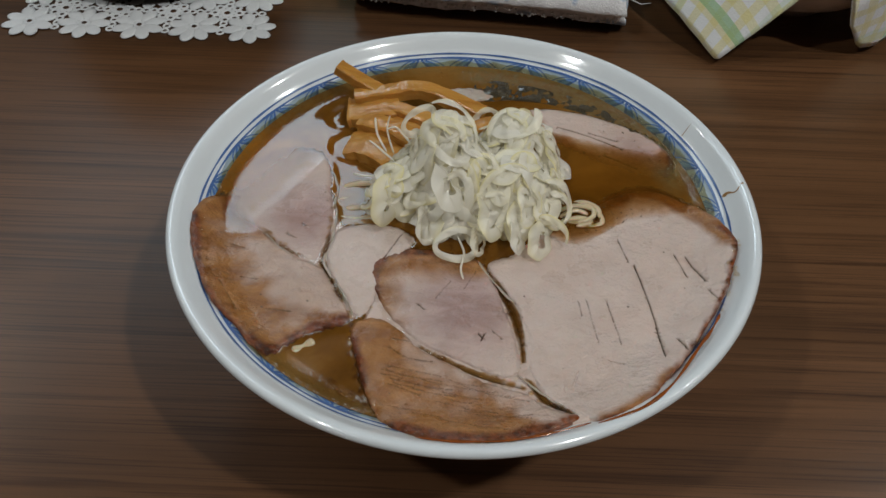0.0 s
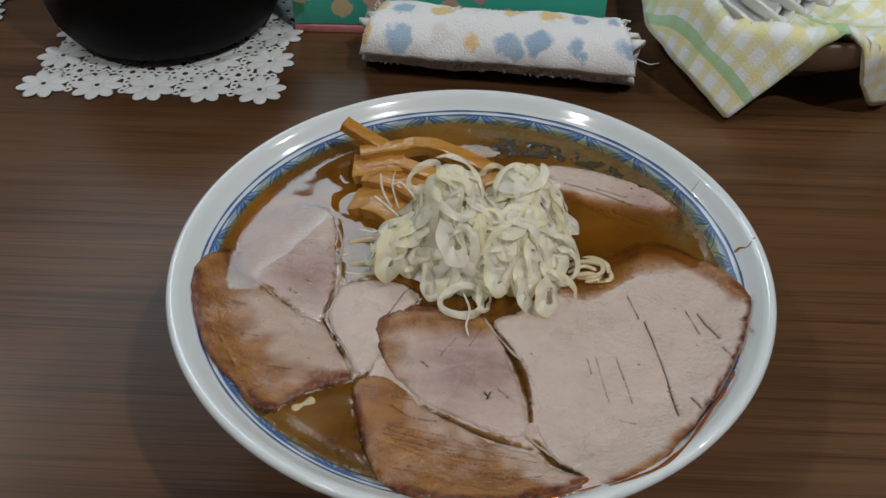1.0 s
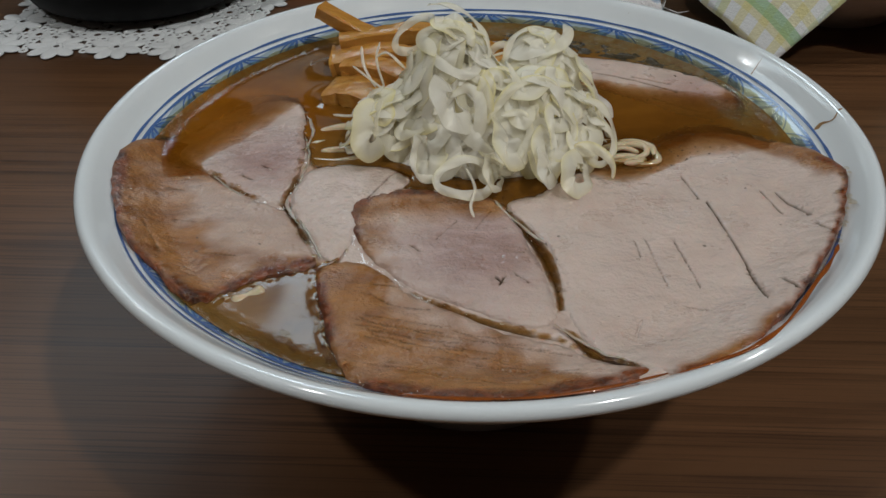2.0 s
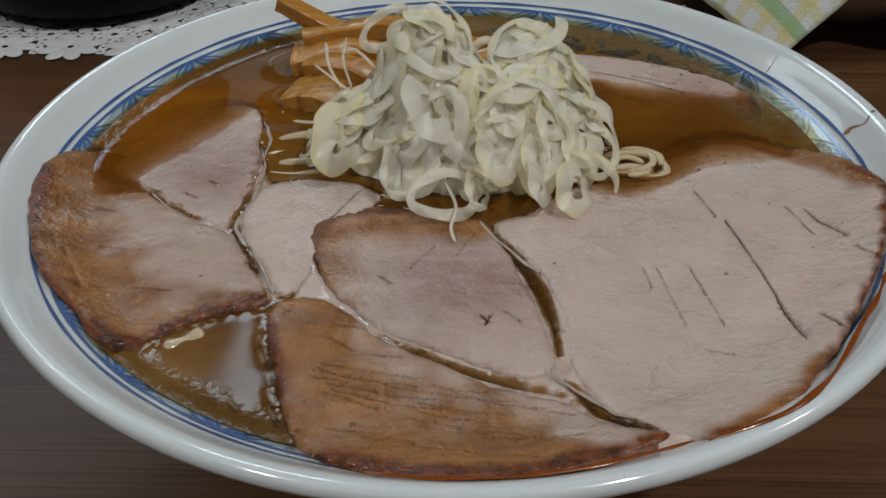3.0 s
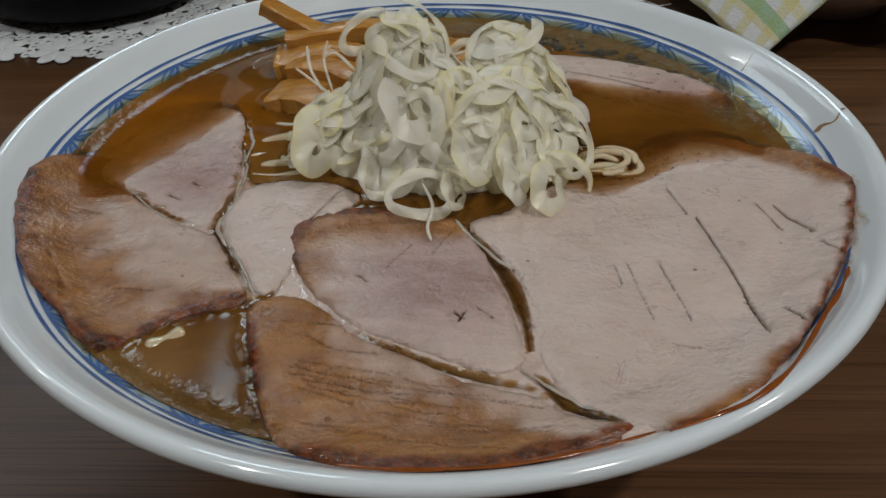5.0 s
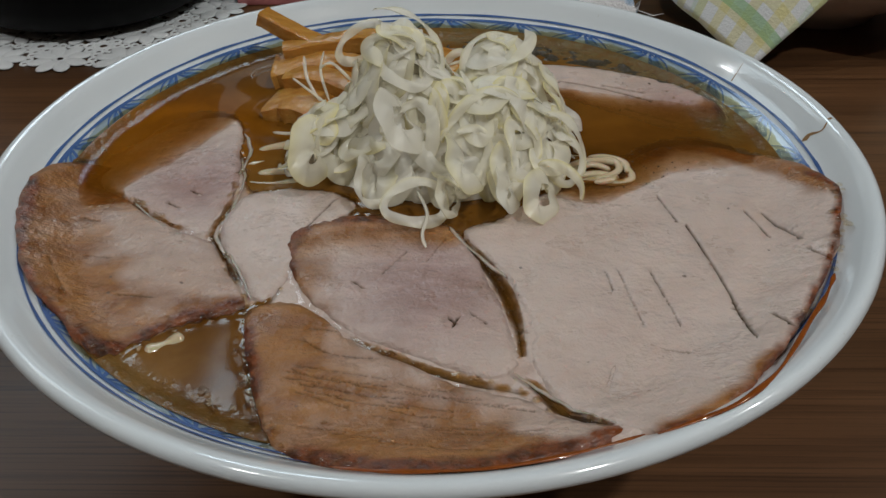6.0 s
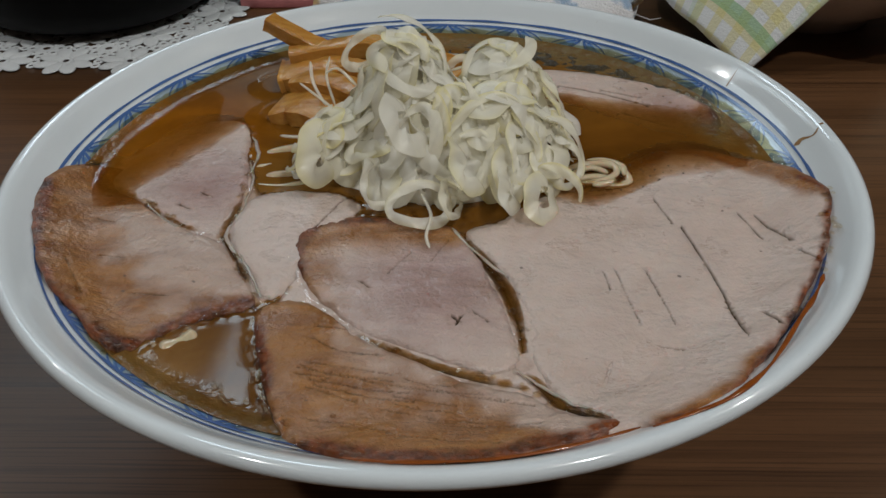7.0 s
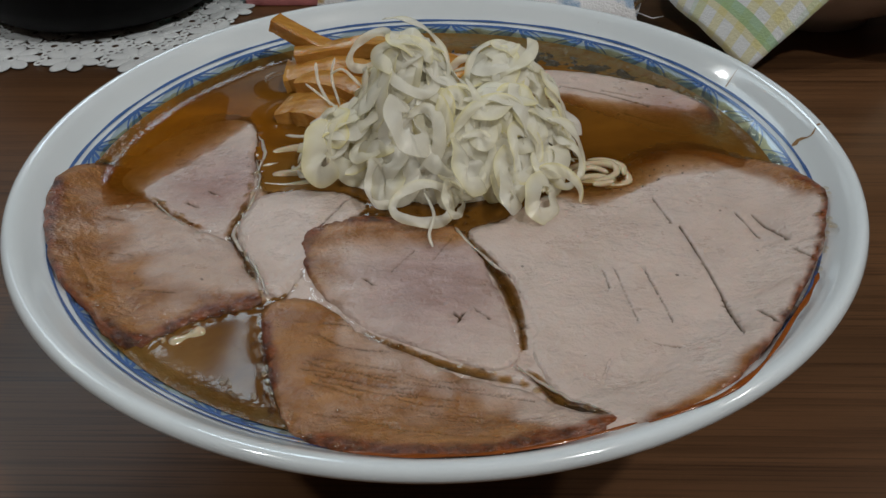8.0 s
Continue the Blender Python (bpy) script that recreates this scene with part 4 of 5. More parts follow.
for _ in range(70):
    x, y = rng.gauss(0.060, 0.012), rng.gauss(0.002, 0.006)
    spots.append((x, y, 0.0727 + 0.0001, rng.uniform(0.0001, 0.0003), 0.6))
droplets("pepper_specks", spots, PEPPER, "dark pepper specks on the pork", "pepper")

# soaked sheet along the far wall
edge = spline([(5, 82), (16, 85), (34, 81), (52, 73), (66, 62), (76, 50), (72, 46), (58, 60), (40, 69), (22, 72), (8, 71)], 6) / 1000
pts, faces = fill(edge, 0.0014)
z = np.array([SOUP_Z + 0.0001 + 0.0009 * noise.noise((x * 200, y * 200, 1)) + 0.0008 * noise.noise((x * 700, y * 700, 4)) for x, y in pts])
weed = thing("seaweed_sheet", label="dark soaked seaweed sheet floating in the broth", category="seaweed")
sheet_mesh("sheet", pts, z, faces, {}, SEAWEED, weed, 0.001)

bm = bmesh.new()
bmesh.ops.create_icosphere(bm, subdivisions=4, radius=1)
for v in bm.verts:
    w = 1 + 0.35 * noise.noise((v.co.x * 2.2, v.co.y * 2.2, v.co.z * 2.2 + 5))
    v.co = (0.002 + v.co.x * 0.0105 * w, 0.0745 + v.co.y * 0.0050 * w - 0.15 * v.co.x * 0.01, SOUP_Z - 0.0006 + v.co.z * 0.0024 * w)
tagged(link_mesh("fat_piece", bm, FAT), "glistening translucent piece of fat in the broth", "fat")

# noodles
def noodle(line, r, z, seed):
    rg = random.Random(seed)
    pts = spline(line, 6, False) / 1000
    ob = link_mesh("noodle", tube([(x, y, z + 0.0006 * math.sin(5 * i / len(pts) + seed)) for i, (x, y) in enumerate(pts)], r, 8, 0.75), NOODLE)
    return tagged(ob, "pale yellow wheat noodle lying in the broth", "noodle", "noodles")


for i, (line, z) in enumerate([
        ([(36, 2), (44, 6), (52, 4), (54, -2), (47, -4)], 0.0722), ([(35, 8), (43, 9), (50, 8)], 0.0716), ([(38, -3), (46, 0), (50, -2), (44, -5)], 0.0726),
        ([(-49, 5), (-40, 8), (-30, 6), (-20, 8)], 0.0722), ([(-48, -3), (-38, -4), (-26, 0), (-16, 2)], 0.0724), ([(-47, 13), (-38, 15), (-26, 12)], 0.0726), ([(-45, 1), (-34, 2), (-24, 4)], 0.0722),
        ([(-20, -16), (-8, -17), (4, -19), (14, -17)], 0.0722), ([(-10, -13), (2, -14), (12, -12)], 0.0724),
        ([(-55, -67), (-51, -64.5), (-48, -62.5)], 0.0716),
        ([(37, 4), (42, 8), (48, 9), (53, 5), (53, 0)], 0.0722), ([(40, -2), (46, -2), (51, 1), (50, 6), (44, 7)], 0.0724), ([(38, 0), (44, 3), (49, 2)], 0.0727)]):
    noodle(line, 0.0011 if i < 3 else 0.0016 if i < 9 else 0.0019 if i < 10 else 0.0010, z + (0.0006 if i < 3 or i > 9 else -0.0001 if i < 7 else -0.0008 if i < 9 else 0.0005), i)


# ---- bamboo shoot strips ----
def menma(points, width, height, seed):
    """A bent strip of square section along (x, y, z) points in millimetres."""
    rg = random.Random(seed)
    pts = [Vector(p) / 1000 for p in spline(points, 5, False)]
    bm = bmesh.new()
    rings = []
    for i, p in enumerate(pts):
        d = (pts[min(i + 1, len(pts) - 1)] - pts[max(i - 1, 0)]).normalized()
        side = d.cross(Vector((0, 0, 1))).normalized()
        up = side.cross(d)
        w, h = width / 2000 * (1 + rg.uniform(-0.08, 0.08)), height / 2000 * (1 + rg.uniform(-0.08, 0.08))
        c = 0.8
        rings.append([bm.verts.new(p + side * a * w + up * b * h) for a, b in ((-1, -c), (-c, -1), (c, -1), (1, -c), (1, c), (c, 1), (-c, 1), (-1, c))])
    for a, b in zip(rings, rings[1:]):
        for k in range(8):
            bm.faces.new((a[k], a[(k + 1) % 8], b[(k + 1) % 8], b[k]))
    bm.faces.new(rings[0][::-1])
    bm.faces.new(rings[-1])
    bmesh.ops.bevel(bm, geom=[e for e in bm.edges if len(e.link_faces) == 2 and e.calc_face_angle() > 0.9], offset=0.0003, segments=1, affect="EDGES")
    bmesh.ops.recalc_face_normals(bm, faces=bm.faces)
    ob = link_mesh("bamboo_strip", bm, MENMA)
    ob.data.set_sharp_from_angle(angle=radians(38))
    return tagged(ob, "glossy amber simmered bamboo shoot strip", "bamboo shoot", "bamboo strips")


for i, (line, w, h) in enumerate(STRIPS):
    menma(line, w, h, i)


# ---- sliced onion heap ----
heap = thing("onion_heap", label="heap of thin white sliced long onion rings", category="onion")


def onion_slice(a, b, wall, gap, bend, seed, thick=0.00017):
    """An oval slice of long onion: a thin bent ring or crescent of soft flesh, yellower along its skin."""
    rg = random.Random(seed)
    n, cross = 36, 6
    ph, ph2 = rg.uniform(0, 6), rg.uniform(0, 6)
    span = 2 * math.pi - gap
    bm = bmesh.new()
    rows, skin = [], []
    for i in range(n + (1 if gap else 0)):
        f = i / n
        t = span * f
        wob = 1 + 0.06 * math.sin(2 * t + ph) + 0.04 * math.sin(3 * t + ph2)
        band = wall * (1 + 0.2 * math.sin(2 * t + ph2)) * (1 if not gap else max(0.12, math.sin(math.pi * min(1, 0.04 + 0.92 * f))) ** 0.5)
        upper, lower = [], []
        for k in range(cross):
            u = k / (cross - 1)
            inset = min(band * u, 0.93 * b)
            x, y = (a * wob - inset) * math.cos(t), (b * wob - inset) * math.sin(t)
            z = -bend * (x * x + 0.5 * y * y) + 0.06 * b * math.sin(2 * t + ph) + 0.00022 * math.sin(math.pi * u) + (0.25 * b * f if gap else 0) + 0.0004 * math.sin(5 * t + 3 * u + ph2)
            half = thick * (0.25 + 0.75 * math.sin(math.pi * min(0.9, max(0.1, u))))
            upper.append(bm.verts.new((x, y, z + half)))
            lower.append(bm.verts.new((x, y, z - half)))
        rows.append(upper + lower[::-1])
        tint = [max(0.0, 1 - 2.6 * k / (cross - 1)) for k in range(cross)]
        skin += tint + tint[::-1]
    order = []
    for row in rows:
        order += row
    m, w = len(rows), 2 * cross
    for i in range(m if not gap else m - 1):
        p, q = rows[i], rows[(i + 1) % m]
        for k in range(w):
            bm.faces.new((p[k], q[k], q[(k + 1) % w], p[(k + 1) % w]))
    if gap:
        bm.faces.new(rows[0])
        bm.faces.new(rows[-1][::-1])
    bmesh.ops.recalc_face_normals(bm, faces=bm.faces)
    bm.verts.index_update()
    values = np.zeros(len(bm.verts), np.float32)
    for v, value in zip(order, skin):
        values[v.index] = value
    me = bpy.data.meshes.new("onion_ring")
    bm.to_mesh(me)
    bm.free()
    me.shade_smooth()
    me.set_sharp_from_angle(angle=radians(40))
    me.attributes.new("skin", "FLOAT", "POINT").data.foreach_set("value", values)
    me.materials.append(ONION)
    return me


rg = random.Random(77)
loops = []
# thin-walled rings and long crescents
for i in range(22):
    gap = 0.0 if i % 3 == 0 else rg.uniform(1.4, 3.6)
    a = rg.uniform(0.0075, 0.0095) if gap < 2.6 else rg.uniform(0.0095, 0.0125)
    loops.append(onion_slice(a, a * rg.uniform(0.6, 0.95), rg.uniform(0.0022, 0.0034), gap, rg.uniform(8, 25), i))
# broad slices, nearly closed in the middle
for i in range(16):
    a = rg.uniform(0.0078, 0.0105)
    loops.append(onion_slice(a, a * rg.uniform(0.55, 0.8), rg.uniform(0.0038, 0.0060), 0.0 if i % 4 else rg.uniform(0.6, 1.6), rg.uniform(10, 28), 100 + i))


def ring_at(me, place, turn, size=1.0):
    ob = new("onion_ring", me)
    ob.parent = heap
    ob.matrix_local = Matrix.LocRotScale(place, turn, (size, size, size))
    return ob


HUMPS = ((-0.006, 0.015, 0.016, 0.018, 0.0330), (0.021, 0.030, 0.015, 0.017, 0.0225), (-0.026, 0.004, 0.009, 0.013, 0.0130), (0.021, 0.006, 0.015, 0.015, 0.0200), (0.006, 0.003, 0.018, 0.015, 0.0200))


def heap_top(x, y):
    """The heap's outline in height: a tall hump among lower ones."""
    total = sum((h * math.exp(-((x - cx) / sx) ** 2 - ((y - cy) / sy) ** 2)) ** 3 for cx, cy, sx, sy, h in HUMPS)
    return 0.0735 + total ** (1 / 3)


# white mound added inside the heap to keep the gaps between rings bright
bm = bmesh.new()
bmesh.ops.create_icosphere(bm, subdivisions=6, radius=1)
for v in bm.verts:
    x, y = 0.002 + v.co.x * 0.032, 0.013 + v.co.y * 0.027
    rough = 0.97 + 0.07 * noise.noise((x * 110, y * 110, v.co.z * 2))
    v.co = (x, y, 0.0705 + max(0, heap_top(x, y) - 0.0735) * max(0, v.co.z) ** 0.35 * rough)
part("packed_core", bm, ONION_FILLER, heap, "white filler mound added to brighten gaps between the rings")
count = 0
while count < 190:
    x, y = rg.uniform(-0.038, 0.042), rg.uniform(-0.020, 0.048)
    top = heap_top(x, y)
    if top < 0.0785 or rg.random() > 0.45 + (top - 0.0735) / 0.05:
        continue
    e = 0.003
    slope = Vector((heap_top(x - e, y) - heap_top(x + e, y), heap_top(x, y - e) - heap_top(x, y + e), 2 * e)).normalized()
    loose = 0.08 if count % 6 else 0.32
    facing = (slope + Vector((rg.gauss(0, loose), rg.gauss(0, loose), rg.gauss(0, 0.2)))).normalized()
    down = Vector((slope.x, slope.y, -0.6)) if rg.random() < 0.6 else Vector((rg.gauss(0, 1), rg.gauss(0, 1), rg.gauss(0, 1)))
    across = facing.cross(down).normalized()
    turn = Matrix((across.cross(facing), across, facing)).transposed().to_quaternion()
    sink = 0.0012 + (0.0022 if top > 0.098 else 0.0)
    place = Vector((x, y, top)) + slope * rg.uniform(-0.0004, 0.0014) - Vector((0, 0, 0.5 * sink))
    ring_at(rg.choice(loops[22:] if count % 7 < 5 else loops[:22]), place, turn, rg.uniform(0.82, 1.1))
    count += 1
# the loose rings at the heap's foot and edge
for me, place, turn, size in ((0, (-0.001, -0.0215, 0.0785), (32, 6, 10), 1.0), (3, (0.007, -0.020, 0.079), (60, 20, 70), 0.8), (24, (0.0215, -0.0155, 0.0790), (58, 8, 80), 1.05), (27, (0.0300, -0.0165, 0.0775), (52, 4, 66), 1.05), (5, (0.034, -0.013, 0.0785), (48, 20, -40), 0.95), (9, (0.010, 0.047, 0.0805), (80, 10, 20), 0.85), (12, (0.023, 0.041, 0.085), (75, 10, 40), 0.9), (29, (-0.027, -0.004, 0.0835), (58, -10, 75), 1.25), (6, (-0.012, -0.013, 0.079), (60, 0, 80), 0.95), (15, (-0.017, 0.020, 0.101), (40, -30, 20), 0.9), (30, (0.010, -0.0125, 0.0840), (58, 6, 85), 1.2), (33, (-0.005, -0.006, 0.0930), (50, 0, 90), 1.3)):
    ring_at(loops[me], place, Euler([radians(a) for a in turn]), size)


for line, r in (([(-1, -19, 80), (1.5, -24, 77), (0.5, -30, 75.2), (1.5, -35, 75)], 0.00045), ([(-30, 24, 82), (-34, 30, 86), (-35, 34, 91)], 0.0005), ([(-27, 22, 83), (-30, 30, 88), (-29, 33, 93)], 0.0004),
                ([(-28, 16, 80), (-36, 15, 77), (-43, 18, 75.5)], 0.0007), ([(-26, 14, 86), (-33, 19, 89), (-36, 20, 91)], 0.0005), ([(-20, 20, 90), (-26, 27, 92), (-30, 28, 90)], 0.0006), ([(6, 30, 90), (14, 33, 91), (20, 30, 93)], 0.0007), ([(30, 4, 78), (36, 8, 76), (40, 6, 74)], 0.0005)):
    part("onion_shred", tube([(x / 1000, y / 1000, z / 1000) for x, y, z in spline(line, 6, False)], r, 6, 0.5), ONION, heap)


# ---- far side of the table ----
def doily(centre, turn, label):
    """A square lace mat of eight-petalled flowers joined by small rings."""
    mat = thing("lace_doily", (*centre, 0.0), turn, label=label, category="doily", group="lace doilies")
    pitch, count = 0.0345, 5
    bm = bmesh.new()
    for k in range(8):
        a = 2 * math.pi * (k + 0.5) / 8
        m = pose(0.0100 * math.cos(a), 0.0100 * math.sin(a), 0.0011, 0, 0, math.degrees(a)) @ Matrix.Diagonal((0.0070, 0.0045, 0.0008, 1))
        bmesh.ops.create_uvsphere(bm, u_segments=12, v_segments=6, radius=1, matrix=m)
    for k in range(24):
        a0, a1 = 2 * math.pi * k / 24, 2 * math.pi * (k + 1) / 24
        q = [bm.verts.new((r * math.cos(a), r * math.sin(a), 0.0012)) for a, r in ((a0, 0.0016), (a1, 0.0016), (a1, 0.0082), (a0, 0.0082))]
        bm.faces.new(q)
    first = part("flower", bm, LACE, mat)
    cells = [(i, j) for i in range(count) for j in range(count)]
    for i, j in cells:
        ob = first if (i, j) == (0, 0) else new("flower", first.data)
        ob.parent = mat
        ob.location = ((i - 2) * pitch, (j - 2) * pitch, 0)
        ob.rotation_euler = (0, 0, 0.2 * ((i * 7 + j * 3) % 5))
    bm = bmesh.new()
    n = 9

    def eyelet(x, y, r, wire):
        vs = []
        for k in range(n):
            a = 2 * math.pi * k / n
            vs.append([bm.verts.new((x + (r + s * wire) * math.cos(a), y + (r + s * wire) * math.sin(a), z)) for s, z in ((-1, 0.0006), (0, 0.0014), (1, 0.0006))])
        for k in range(n):
            for s in range(2):
                bm.faces.new((vs[k][s], vs[(k + 1) % n][s], vs[(k + 1) % n][s + 1], vs[k][s + 1]))

    for i in range(count - 1):
        for j in range(count - 1):
            x, y = (i - 1.5) * pitch, (j - 1.5) * pitch
            eyelet(x, y, 0.0036, 0.0016)
            for k in range(8):
                a = 2 * math.pi * k / 8
                eyelet(x + 0.0078 * math.cos(a), y + 0.0078 * math.sin(a), 0.0024, 0.0011)
    for i in range(count):
        for j in range(count - 1):
            for s in (-1, 0, 1):
                eyelet((i - 2) * pitch + s * 0.005, (j - 1.5) * pitch, 0.0021, 0.0008)
                eyelet((j - 1.5) * pitch, (i - 2) * pitch + s * 0.005, 0.0021, 0.0008)
    net = part("lace_net", bm, LACE, mat, "openwork of small lace rings")
    net["kind"] = "stuff"
    return mat


doily((-0.203, 0.299), 0.0, "white crocheted lace doily with flower motifs under a pot")
doily((-0.420, 0.345), 3.0, "white crocheted lace doily lying farther along the table")

pot = thing("black_pot", (-0.212, 0.318, 0.0024), label="round black lacquered pot standing on a lace doily", category="pot")
part("body", lathe([(r * 0.89, z) for r, z in ((0.0, 0.0), (0.055, 0.0), (0.070, 0.002), (0.080, 0.007), (0.087, 0.018), (0.092, 0.042), (0.094, 0.075), (0.093, 0.10), (0.090, 0.112), (0.086, 0.112), (0.087, 0.10), (0.082, 0.03), (0.06, 0.008), (0.0, 0.007))], 96), IRON, pot)
part("lid", lathe([(0.0, 0.128), (0.012, 0.128), (0.03, 0.126), (0.06, 0.119), (0.081, 0.1128), (0.081, 0.1122), (0.0, 0.1122)], 96), IRON, pot)

box = thing("tissue_box", (-0.018, 0.362, 0), label="teal floral printed card tissue box", category="box")
part("body", block(0.212, 0.112, 0.056, 0.0012, (0, 0, 0.034)), CARD, box)
part("base_band", block(0.2124, 0.1124, 0.0058, 0.0008, (0, 0, 0.0030)), CARD_TRIM, box, "coral pink band round the foot")


def rolled_towel():
    """Terry towel rolled up: a flattened spiral swept along its length."""
    ob = thing("rolled_towel", (0.016, 0.266, 0.0), -6.0, label="rolled white terry towel with blue and yellow dots", category="towel")
    bm = bmesh.new()
    uv = bm.loops.layers.uv.new("UVMap")
    turns, steps, cuts = 3.6, 150, 44
    length = 0.160
    rows = []
    run = [0.0]
    prof = []
    for i in range(steps + 1):
        f = i / steps
        a = 2 * math.pi * turns * f - 0.6
        r = 0.0055 + 0.0165 * f
        prof.append((1.15 * r * math.cos(a), 0.0185 + r * math.sin(a) * 0.80))
    for p, q in zip(prof, prof[1:]):
        run.append(run[-1] + math.hypot(q[0] - p[0], q[1] - p[1]))
    for j in range(cuts + 1):
        s = j / cuts
        x = (s - 0.5) * length
        row = []
        for i, (y, z) in enumerate(prof):
            f = i / steps
            skew = 0.006 * math.sin(4.2 * f * 6.28) * (1 if s > 0.5 else -1) * abs(2 * s - 1) ** 6 + 0.007 * (1 - f) * (abs(2 * s - 1) ** 8) * (1 if s > 0.5 else -1)
            puff = 1 + 0.11 * noise.noise((x * 36, y * 45, z * 45)) + 0.05 * noise.noise((x * 110, y * 120, z * 120)) + 0.03 * noise.noise((x * 300, y * 300, z * 300))
            row.append(bm.verts.new((x + skew + 0.0012 * noise.noise((f * 30, s * 9, 1)), y * puff, max(0.0012, 0.0185 + (z - 0.0185) * puff))))
        rows.append(row)
    for j in range(cuts):
        for i in range(steps):
            f = bm.faces.new((rows[j][i], rows[j + 1][i], rows[j + 1][i + 1], rows[j][i + 1]))
            for loop, (jj, ii) in zip(f.loops, ((j, i), (j + 1, i), (j + 1, i + 1), (j, i + 1))):
                loop[uv].uv = (jj / cuts * length, run[ii])
    body = part("roll", bm, POLKA, ob)
    sol = body.modifiers.new("pile", "SOLIDIFY")
    sol.thickness = 0.0028
    fuzz = bmesh.new()
    rgf = random.Random(3)
    for _ in range(1500):
        x, a = rgf.uniform(-0.082, 0.082), rgf.uniform(-0.5, math.pi + 0.5)
        y, z = 0.0252 * math.cos(a), max(0.002, 0.0185 + 0.0178 * math.sin(a))
        m = pose(x, y, z, rgf.uniform(0, 180), rgf.uniform(0, 180), 0) @ Matrix.Diagonal((0.0007, 0.0007, 0.0015, 1))
        bmesh.ops.create_icosphere(fuzz, subdivisions=1, radius=1, matrix=m)
    part("terry_fuzz", fuzz, TOWEL_EDGE, ob)["kind"] = "stuff"
    part("loose_thread", tube([(0.080, -0.006, 0.016), (0.088, -0.004, 0.017), (0.096, -0.006, 0.015), (0.102, -0.005, 0.016)], 0.00035, 6), TOWEL_EDGE, ob, "single loose white thread")


rolled_towel()

# bowl of spoons wrapped in a checked cloth
SB = Vector((0.212, 0.302, 0.0))
SB_R, SB_H = 0.085, 0.050
spoon_bowl = thing("spoon_bowl", SB, label="beige stoneware bowl holding spoons under a cloth", category="bowl")
part("body", lathe([(0.0, 0.004), (0.028, 0.004), (0.030, 0.0), (0.036, 0.0), (0.039, 0.006), (0.060, 0.018), (0.076, 0.033), (0.0845, 0.048), (0.085, SB_H), (0.083, SB_H + 0.001), (0.081, SB_H - 0.002), (0.072, 0.034), (0.055, 0.021), (0.03, 0.012), (0.0, 0.010)], 80), STONEWARE, spoon_bowl)


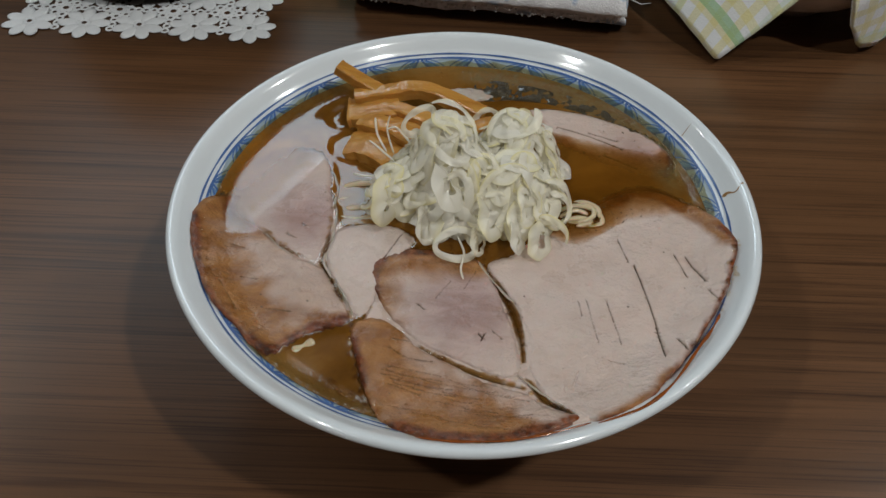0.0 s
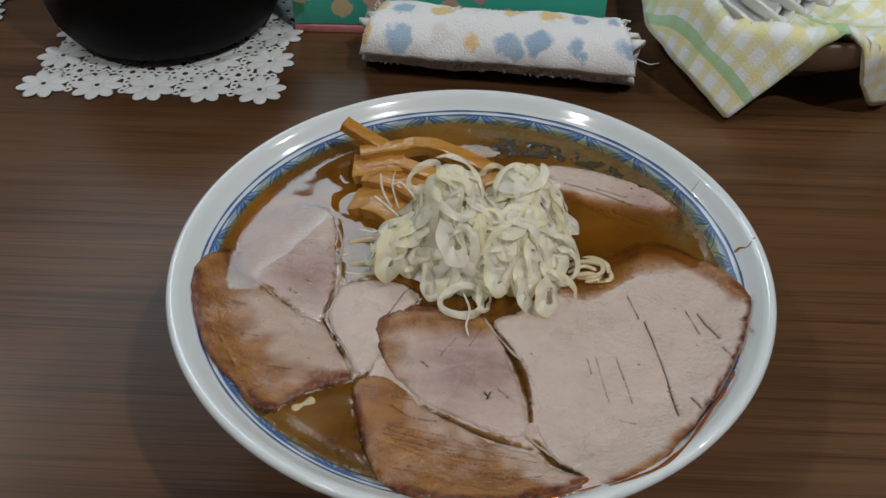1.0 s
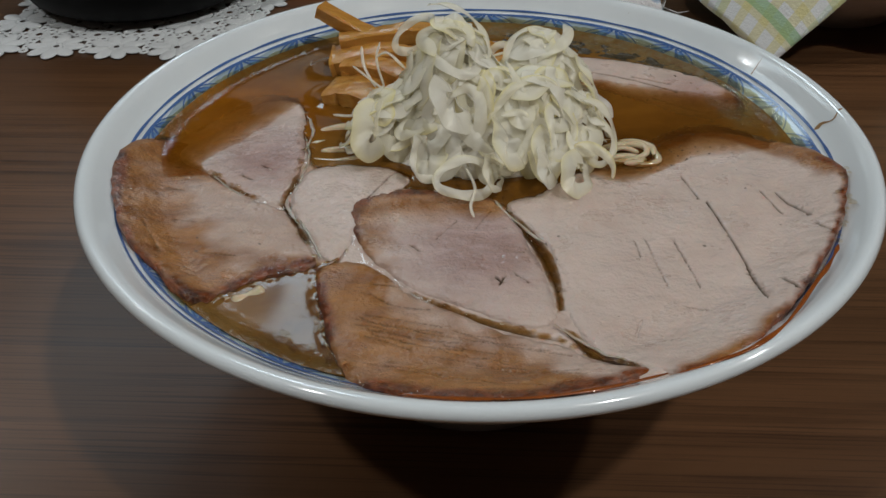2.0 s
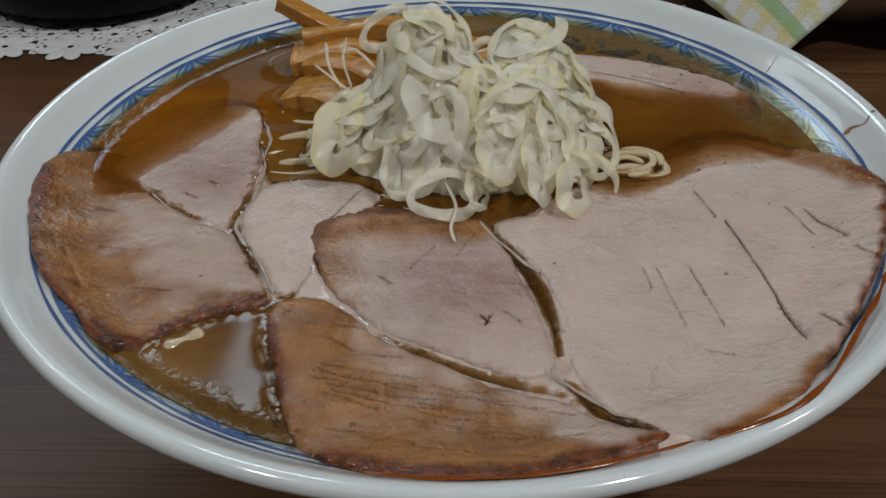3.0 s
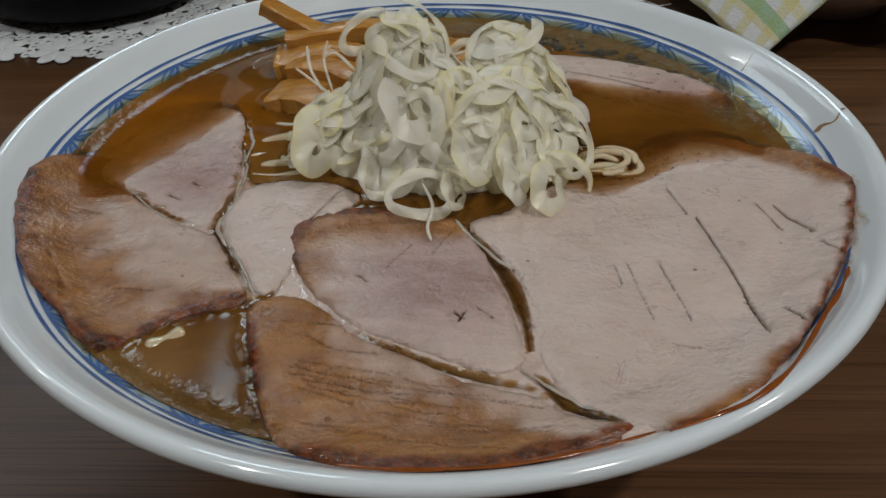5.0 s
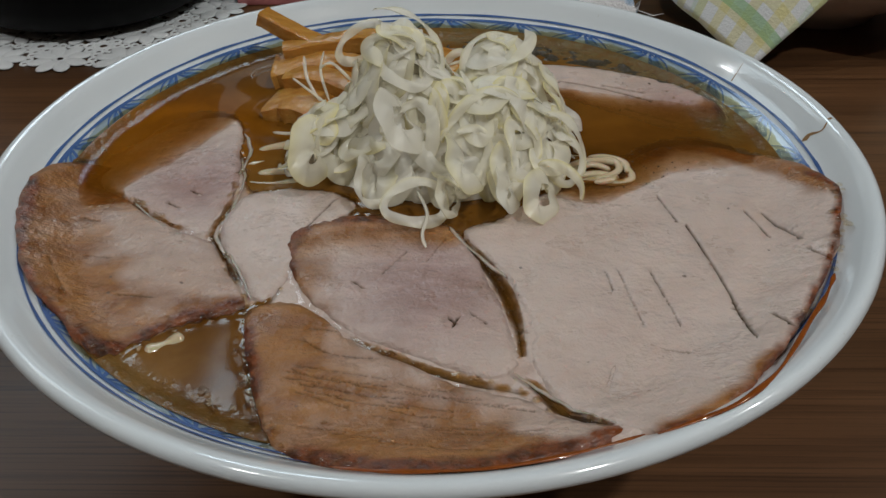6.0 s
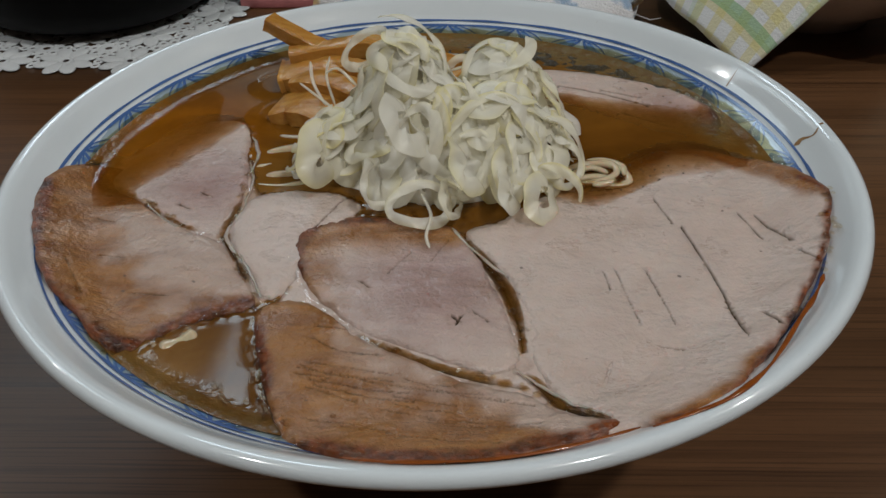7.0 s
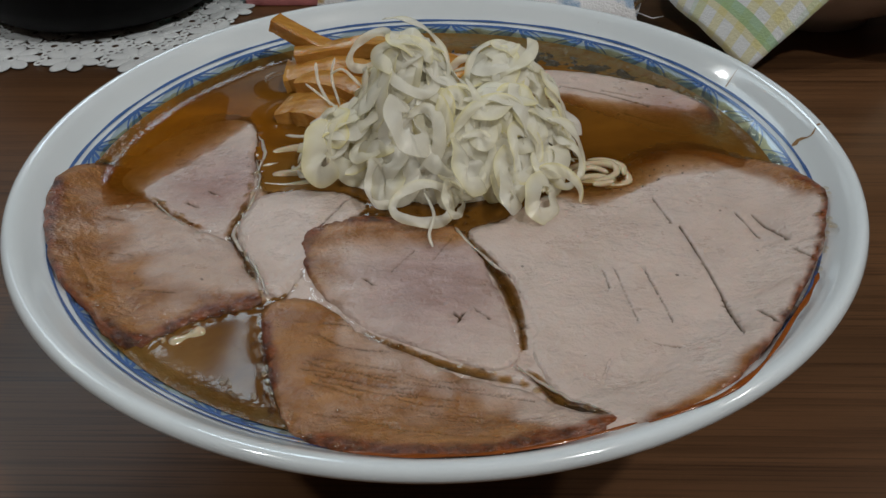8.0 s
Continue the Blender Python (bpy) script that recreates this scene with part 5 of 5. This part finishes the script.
def wrapped_cloth():
    """The cloth lines the bowl, folds over its rim and hangs to the table in front."""
    cloth = thing("checked_cloth", SB, label="yellow and green checked terry cloth draped over a bowl", category="cloth")
    keys = [(-180, 0.108), (-169, 0.112), (-155, 0.113), (-140, 0.118), (-130, 0.124), (-122, 0.131), (-117, 0.119), (-112, 0.109), (-106, 0.099), (-100, 0.090), (-92, 0.086), (-85, 0.088), (-78, 0.112), (-70, 0.126), (-60, 0.128), (-50, 0.124), (-40, 0.119), (-25, 0.116), (0, 0.118), (40, 0.11), (90, 0.112), (140, 0.108), (180, 0.108)]
    bm = bmesh.new()
    uv = bm.loops.layers.uv.new("UVMap")
    na, ns = 240, 34
    rows, flat = [], []
    for i in range(na):
        a = -180 + 360 * i / na
        th = radians(a)
        reach = float(np.interp(a, [k for k, _ in keys], [v for _, v in keys]))
        row, frow = [], []
        for j in range(ns + 1):
            s = 0.001 + (reach - 0.001) * j / ns
            fold = 0.004 * math.sin(7 * th + 1.3) + 0.0025 * math.sin(13 * th + 40 * s)
            if s < SB_R:
                z = 0.020 + 0.034 * (s / SB_R) ** 2.2 + fold * (s / SB_R) + 0.002
                z = max(z, 0.016 + 0.038 * (s / SB_R) ** 3)
                rad = s
            else:
                over = s - SB_R
                rad = SB_R + 0.003 + over * float(np.interp(a, (-92, -80, -45, -30), (0.45, -0.15, -0.15, 0.45)))
                z = 0.055 + fold * max(0, 1 - over / 0.03) - 1.15 * over
            z += 0.0012 * noise.noise((s * 90, th * 6, 3))
            row.append(bm.verts.new((rad * math.cos(th), rad * math.sin(th), max(z, 0.0025))))
            frow.append((s * 1.25 * math.cos(th), s * 1.25 * math.sin(th)))
        rows.append(row)
        flat.append(frow)
    c, sn = math.cos(radians(-31)), math.sin(radians(-31))
    for i in range(na):
        k = (i + 1) % na
        for j in range(ns):
            f = bm.faces.new((rows[i][j], rows[k][j], rows[k][j + 1], rows[i][j + 1]))
            for loop, (a, b) in zip(f.loops, ((i, j), (k, j), (k, j + 1), (i, j + 1))):
                x, y = flat[a][b]
                loop[uv].uv = (c * x - sn * y + 0.2, sn * x + c * y + 0.2)
    bmesh.ops.recalc_face_normals(bm, faces=bm.faces)
    body = part("drape", bm, PLAID, cloth)
    sol = body.modifiers.new("pile", "SOLIDIFY")
    sol.thickness, sol.offset = 0.003, 1.0


wrapped_cloth()


def spoon(place, turn, tip):
    """A deep white soup spoon with a flat-bottomed bowl and grooved handle."""
    bm = bmesh.new()
    n, m = 20, 22
    rows = []
    for i in range(n + 1):
        f = i / n
        x = 0.145 * f
        half = 0.021 * math.sin(math.pi * min(1, f / 0.42) * 0.5 + 0.0) if f < 0.2 else 0
        half = np.interp(f, [0, 0.04, 0.14, 0.30, 0.42, 0.55, 0.9, 1.0], [0.004, 0.013, 0.021, 0.020, 0.012, 0.0085, 0.0095, 0.006])
        deep = np.interp(f, [0, 0.05, 0.15, 0.32, 0.45, 0.6, 1.0], [0.004, 0.012, 0.017, 0.015, 0.007, 0.004, 0.003])
        base = np.interp(f, [0, 0.35, 0.6, 1.0], [0.0, 0.0, 0.020, 0.052])
        row = []
        for k in range(m + 1):
            u = -1 + 2 * k / m
            row.append(bm.verts.new((x, half * u, base + deep * abs(u) ** 2.6 - deep * 0.2)))
        rows.append(row)
    for a, b in zip(rows, rows[1:]):
        for k in range(m):
            bm.faces.new((a[k], b[k], b[k + 1], a[k + 1]))
    bmesh.ops.recalc_face_normals(bm, faces=bm.faces)
    ob = tagged(link_mesh("soup_spoon", bm, WHITE_WARE), "white melamine soup spoon resting in a cloth-lined bowl", "spoon", "soup spoons")
    sol = ob.modifiers.new("wall", "SOLIDIFY")
    sol.thickness = 0.0022
    ob.matrix_world = pose(*place, 0, tip, turn)
    return ob


for k in range(4):
    spoon((0.170 + 0.013 * k, 0.236 + 0.004 * k, 0.047 + 0.004 * k), 108 + 4 * k, -4)
